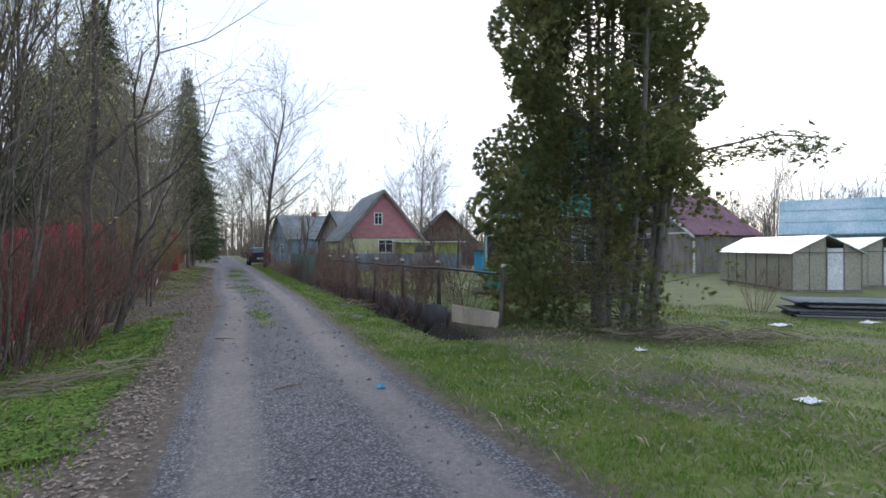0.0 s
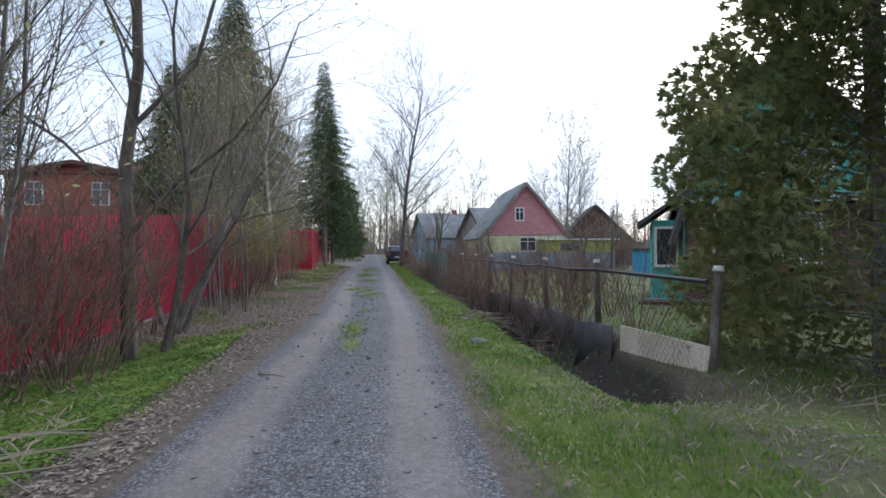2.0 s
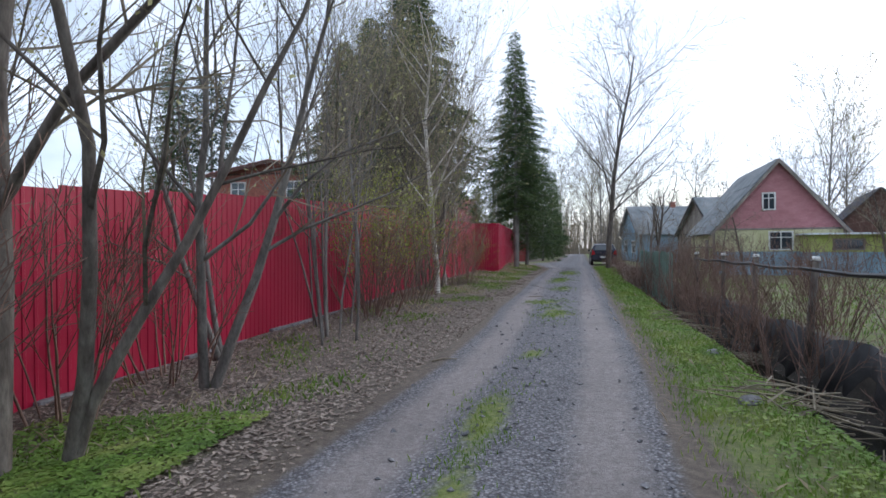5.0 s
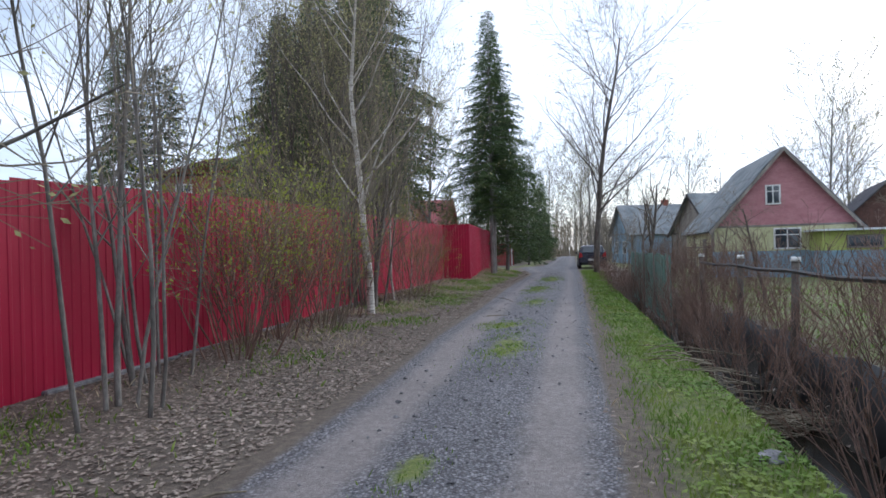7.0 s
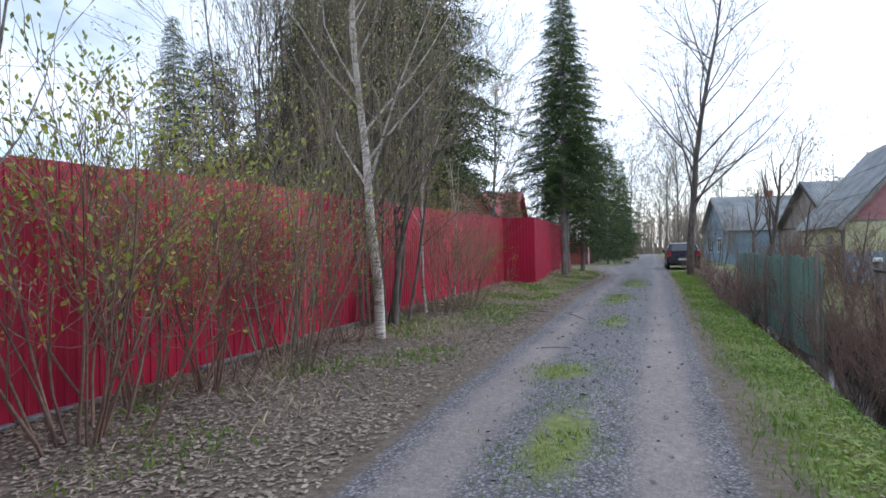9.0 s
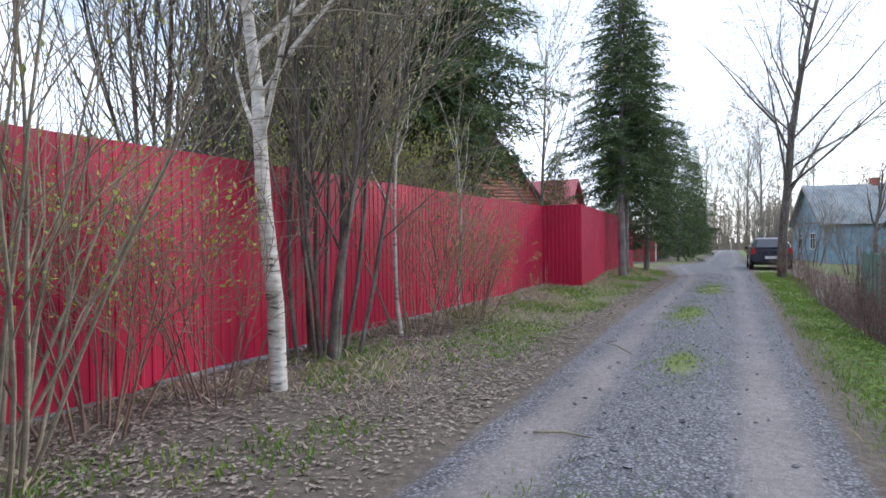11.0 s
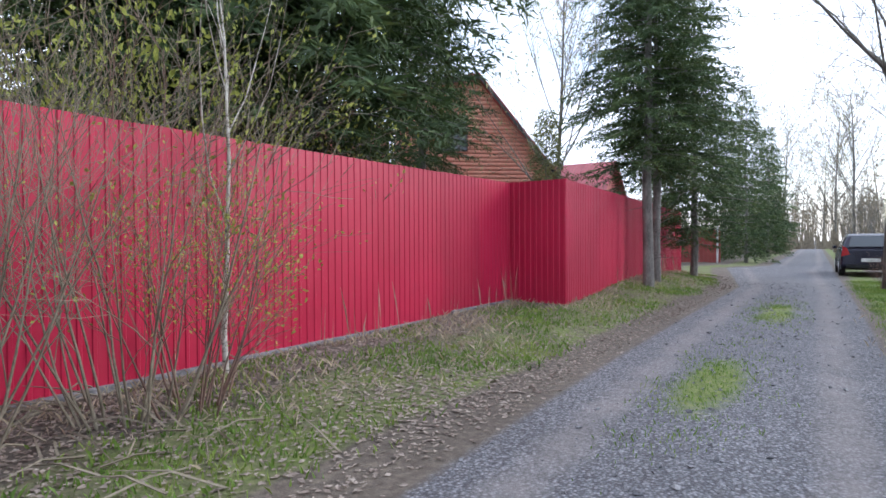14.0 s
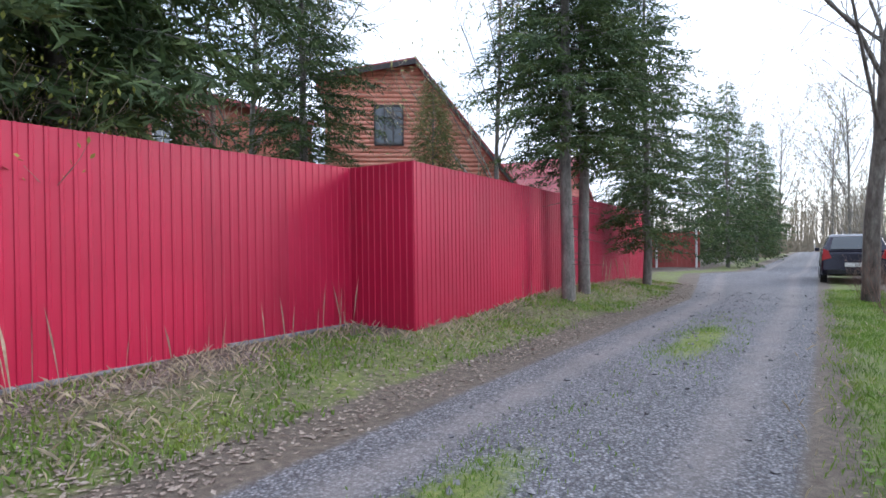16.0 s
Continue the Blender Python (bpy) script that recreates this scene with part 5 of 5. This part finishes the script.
blades("grass", "green ground herbs and grass under the shrubs", "grass", M_GRASS, x, y, z, r, 0.02, 0.07, 0.009, 1.0)
x, y, z, r = scatter(4, 60000, 0.0, 1.3, 9, 42, lambda x, y: np.clip(tufts(x, y) * 1.4 * patch(x, y, 5.0, 1), 0, 1))
blades("grass", "low tufts of grass between the wheel tracks", "grass", M_GRASS, x, y, z, r, 0.012, 0.04, 0.004, 0.9)
# straw
x, y, z, r = scatter(5, 30000, -3.4, -0.8, 3, 47, lambda x, y: np.clip(sm(0.6, 1.2, road_left(y) - x) * (patch(x, y, 1.9, 9) * 1.2 - 0.35) * (1 - 0.85 * sm(10.5, 12.5, y) * (1 - sm(18, 20.5, y))) + 0.8 * np.exp(-((x - fence_x(y) - 0.2) / 0.2) ** 2) * (y > 24), 0, 1))
blades("dry_grass", "pale dead grass along the fence foot", "dry grass", M_STRAW, x, y, z, r, 0.02, 0.11, 0.0026, 1.5)
x, y, z, r = scatter(6, 30000, 1.8, 9.5, 1.5, 40, lambda x, y: (0.15 + 0.5 * (y < 8) * np.clip(patch(x, y, 1.9, 1) * 2 - 0.7, 0, 1)) * (1 - ditch_here(x, y)) + 0.6 * np.exp(-((y - 8.0) / 0.8) ** 2) * (x > 3.6))
blades("dry_grass", "pale dead grass stalks in the verge", "dry grass", M_STRAW, x, y, z, r, 0.02, 0.09, 0.0026, 1.6)
x, y, z, r = scatter(7, 260, -3.4, -2.3, 27, 46, lambda x, y: (x - fence_x(y) > 0.08) * (x - fence_x(y) < 0.45) * 1.0)
blades("dry_stalks", "tall dry weed stalks before the red fence", "dry grass", M_STRAW, x, y, z, r, 0.2, 0.85, 0.006, 0.2)
# leaf litter
x, y, z, r = scatter(8, 130000, -3.4, -0.35, 3, 47, lambda x, y: np.clip(sm(-0.02, 0.3, road_left(y) - x) * (0.4 + patch(x, y, 1.2, 3) * 0.9 - 0.7 * np.exp(-((y - 7.5) / 2.8) ** 2) * sm(0.6, 0.9, road_left(y) - x)) * (1 - 0.45 * sm(27, 31, y)), 0, 1))
flakes("leaf_litter", "brown curled leaves lying on the ground", "leaves", M_LEAF, x, y, z, r, 0.023)
x, y, z, r = scatter(9, 2600, 1.6, 4.2, 3, 40, lambda x, y: 0.5 * sm(-0.2, 0.2, x - road_right(y)))
flakes("leaf_litter", "scattered brown leaves at the road edge", "leaves", M_LEAF, x, y, z, r, 0.024)
x, y, z, r = scatter(11, 9000, 2.6, 4.5, 7.5, 30, lambda x, y: 0.75 * ditch_here(x, y))
flakes("leaf_litter", "wet brown leaves in the ditch bottom", "leaves", M_LEAF, x, y, z, r, 0.028)
x, y, z, r = scatter(12, 9000, 2.5, 4.6, 7.2, 13.5, lambda x, y: 0.6 * ditch_here(x, y) * np.clip(patch(x, y, 3.1, 4) * 1.6 - 0.4, 0, 1))
blades("grass", "dark green weeds in the ditch bottom", "grass", M_GRASS, x, y, z, r, 0.02, 0.08, 0.008, 1.0)
x, y, z, r = scatter(13, 18000, 4.3, 12, 9.5, 34, lambda x, y: 0.75 * np.clip(patch(x, y, 1.2, 7) * 1.3, 0.2, 1))
blades("grass", "thin lawn grass of the gardens", "grass", M_GRASS, x, y, z, r, 0.03, 0.10, 0.010, 0.9)
x, y, z, r = scatter(14, 52000, -2.95, -1.0, 4.0, 12.0, lambda x, y: sm(0.5, 0.8, road_left(y) - x) * np.clip(0.35 + patch(x, y, 2.6, 6) - 0.5 * sm(10.5, 12, y), 0, 1))
flakes("ground_herbs", "low broad-leaved green herbs under the shrubs", "herbs", M_GRASS, x, y, z + 0.03, r, 0.026)
x, y, z, r = scatter(15, 30000, 1.9, 3.2, 8, 34, lambda x, y: sm(0.2, 0.6, x - road_right(y)) * (1 - ditch_here(x, y)) * np.clip(patch(x, y, 2.9, 8) * 1.6 - 0.4, 0, 1))
flakes("ground_herbs", "clumps of broad green leaves on the verge", "herbs", M_GRASS, x, y, z + 0.03, r, 0.024)
x, y, z, r = scatter(16, 15000, 1.9, 11, 1.2, 9, lambda x, y: np.clip(patch(x, y, 2.2, 3) * 1.5 - 0.4, 0, 1))
flakes("leaf_litter", "brown leaves strewn over the patchy lawn", "leaves", M_LEAF, x, y, z + 0.01, r, 0.02)
# loose stones
x, y, z, r = scatter(10, 9000, -0.7, 2.0, 2.2, 44, lambda x, y: (x > road_left(y)) * (x < road_right(y)) * np.clip(0.15 + np.exp(-((x - 0.7) / 0.35) ** 2) + 0.5 * np.exp(-((x - road_right(y)) / 0.2) ** 2), 0, 1))
pebbles("gravel", "loose grey gravel stones on the track", M_STONE, x, y, z, r, 0.006, 0.032)


def rough_stone(x, y, s, seed, label="grey field stone half sunk in the grass", mat=None):
    r = random.Random(seed)
    bm = bmesh.new()
    bmesh.ops.create_icosphere(bm, subdivisions=2, radius=1)
    for v in bm.verts:
        k = 1 + 0.28 * noise.noise(v.co * 1.3 + Vector((seed, 0, 0)))
        v.co = Vector((v.co.x * s * k, v.co.y * s * 0.75 * k, v.co.z * s * 0.42 * k))
    me = bpy.data.meshes.new("stone")
    bm.to_mesh(me), bm.free()
    me.materials.append(mat or M_STONE)
    o = new("stone", me)
    o.matrix_world = pose(x, y, float(land(x, y)) + s * 0.08, 0, 0, r.uniform(0, 360))
    tagged(o, label, "stone")


for k, (x, y, s) in enumerate([(2.35, 10.6, 0.15), (2.75, 15.2, 0.1), (7.6, 4.9, 0.10), (5.0, 5.1, 0.06), (9.8, 8.6, 0.09), (2.55, 13.0, 0.12)]):
    rough_stone(x, y, s, k)


def rag(x, y, sx, sy, seed, label, mat=None, name="plastic_scrap"):
    """A crumpled sheet lying on the grass."""
    g, n = Geo(), 12
    z0 = float(land(x, y))
    for i in range(n + 1):
        for j in range(n + 1):
            u, v = i / n * 2 - 1, j / n * 2 - 1
            k = 0.75 + 0.3 * noise.noise(Vector((u * 1.5, v * 1.5, seed)))
            h = 0.02 + 0.06 * abs(noise.noise(Vector((u * 2.6, v * 2.6, seed + 3)))) * (1.2 - u * u)
            g.v.append((x + u * sx * k, y + v * sy * k, z0 + h))
    for i in range(n):
        for j in range(n):
            a = i * (n + 1) + j
            g.f.append((a, a + n + 1, a + n + 2, a + 1))
    o = tagged(g.ob(name, mat or M_LITTER, None, True), label, "litter")
    m = o.modifiers.new("thick", "SOLIDIFY")
    m.thickness = 0.004


rag(4.75, 3.05, 0.13, 0.11, 1, "crumpled white plastic scrap on the grass")
rag(5.1, 5.65, 0.09, 0.07, 2, "small white plastic scrap on the grass")
rag(10.6, 7.9, 0.28, 0.18, 3, "pale torn sheet on the yard ground")
rag(12.6, 7.4, 0.3, 0.16, 4, "pale sheet lying near the stacked roofing")
rag(1.32, 5.0, 0.06, 0.04, 5, "flat blue plastic scrap on the track", M_BRIGHTBLUE)


def stacked_slate():
    e = thing("slate_stack", pose(12.3, 8.7, float(land(13.5, 8.5)), 0, 0, -38), "stack of old wavy roofing sheets in the yard", "roofing sheets")
    r = random.Random(4)
    for k in range(7):
        g = Geo()
        ox, oy, n = r.uniform(-0.25, 0.25), r.uniform(-0.15, 0.15), 28
        for th in (0, 0.012):
            b = len(g.v)
            for i in range(n + 1):
                w = 0.03 * math.sin(i * 1.57)
                for q in (0.0, 2.6):
                    g.v.append((q + ox, oy + i * 0.045, k * 0.055 + w + th + 0.03))
            for i in range(n):
                a = b + 2 * i
                g.f.append((a, a + 1, a + 3, a + 2) if th else (a + 2, a + 3, a + 1, a))
        g.ob("sheet", M_DARKROOF if k % 2 else M_SLATE, e)


stacked_slate()


def brush_pile(x, y, n, seed, spread, length, label):
    g, r = Geo(), random.Random(seed)
    for k in range(n):
        a = r.uniform(0, 6.283)
        p = Vector((x + r.gauss(0, spread), y + r.gauss(0, spread * 0.5), 0))
        p.z = float(land(p.x, p.y)) + r.uniform(0.01, 0.16)
        d = Vector((math.cos(a), math.sin(a) * 0.6, r.uniform(-0.08, 0.16))) * r.uniform(0.3, 1) * length
        g.tube([p - d * 0.5, p + Vector((0, 0, r.uniform(0, 0.05))), p + d * 0.5], [0.008, 0.007, 0.003], 3)
    tagged(g.ob("brushwood", M_TWIG), label, "brushwood", kind="stuff")


brush_pile(7.4, 7.0, 260, 1, 0.9, 1.3, "heap of cut grey branches under the thuja")
brush_pile(-2.3, 26.0, 70, 2, 0.9, 0.9, "fallen twigs under the shrubs")
brush_pile(-1.9, 6.6, 60, 3, 0.6, 1.4, "pale fallen stalks in the grass")
brush_pile(3.3, 13.0, 160, 4, 0.35, 1.1, "dead twigs fallen into the ditch")
brush_pile(3.4, 18.0, 160, 5, 0.35, 1.1, "dead twigs hanging in the ditch")

for k, (x, y, tn, ln) in enumerate([(0.45, 5.3, 25, 0.3), (-0.1, 8.9, -30, 0.35), (-0.2, 14.2, 40, 0.3), (0.2, 22.5, 10, 0.4)]):
    g = Geo()
    g.tube([(-ln / 2, 0, 0.012), (0, 0.02, 0.022), (ln / 2, -0.01, 0.012)], [0.008, 0.009, 0.004], 6, True)
    o = tagged(g.ob("fallen_stick", M_TWIG, None, True), "short dry stick lying on the track", "stick")
    o.matrix_world = pose(x, y, float(land(x, y)), 0, 0, tn)

# overhead wire
g = Geo()
g.tube([(2.0 + 4.0 * k, 60 - 1.2 * k, 8.6 - 0.9 * math.sin(math.pi * k / 10)) for k in range(11)], [0.012] * 11, 3)
tagged(g.ob("overhead_wire", M_BLACKFILM), "thin overhead wire across the gardens", "wire")


# ---- distant woods ----
def far_woods():
    """A belt of far bare trunks, twigs and undergrowth that closes the view."""
    r = random.Random(77)
    g, c = Geo(), Geo()
    spots = [(r.uniform(-24, 62), r.uniform(88, 150)) for _ in range(560)] + [(r.uniform(-3, 4), r.uniform(120, 170)) for _ in range(70)]
    for a, dist in spots:
        x, y = math.sin(radians(a)) * dist, math.cos(radians(a)) * dist
        if abs(x - 0.8) < 2.6 and y < 125:
            continue
        h = r.uniform(6, 11) * (0.7 if a > 30 else 1)
        tx = r.gauss(0, 0.5)
        g.tube([(x, y, -0.5), (x + tx * 0.4, y, h * 0.5), (x + tx, y, h)], [0.12, 0.08, 0.02], 3)
        for j in range(52):
            f = r.random() ** 0.8
            z = h * (0.12 + 0.88 * f)
            b = r.uniform(0, 6.283)
            ln = r.uniform(0.5, 2.4) * (1.12 - f)
            px = x + tx * f
            q = (px + math.cos(b) * ln, y + math.sin(b) * ln, z + ln * r.uniform(0.2, 0.9))
            w = 0.022
            g.poly([(px - w, y, z), (px + w, y, z), q])
            s = r.uniform(0.05, 0.16)
            g.poly([(q[0] - s, q[1], q[2] - s), (q[0] + s * 0.6, q[1], q[2] - s * 0.4), (q[0] + r.gauss(0, s), q[1], q[2] + s * 1.2)])
    for k in range(5200):
        a, dist = r.uniform(-24, 62), r.uniform(82, 125)
        x, y = math.sin(radians(a)) * dist, math.cos(radians(a)) * dist
        if abs(x - 0.8) < 2.2 and y < 118:
            continue
        h, s = r.uniform(0.8, 3.2), r.uniform(0.15, 0.5)
        c.poly([(x - s, y, -0.2), (x + s, y + r.gauss(0, 0.3), -0.2), (x + r.gauss(0, 0.6), y, h)])
    tagged(g.ob("far_woods", M_TWIG), "belt of distant bare brown woodland", "woods", kind="stuff")
    tagged(c.ob("far_undergrowth", M_TWIG), "dense brown undergrowth at the edge of the woods", "woods", kind="stuff")


far_woods()
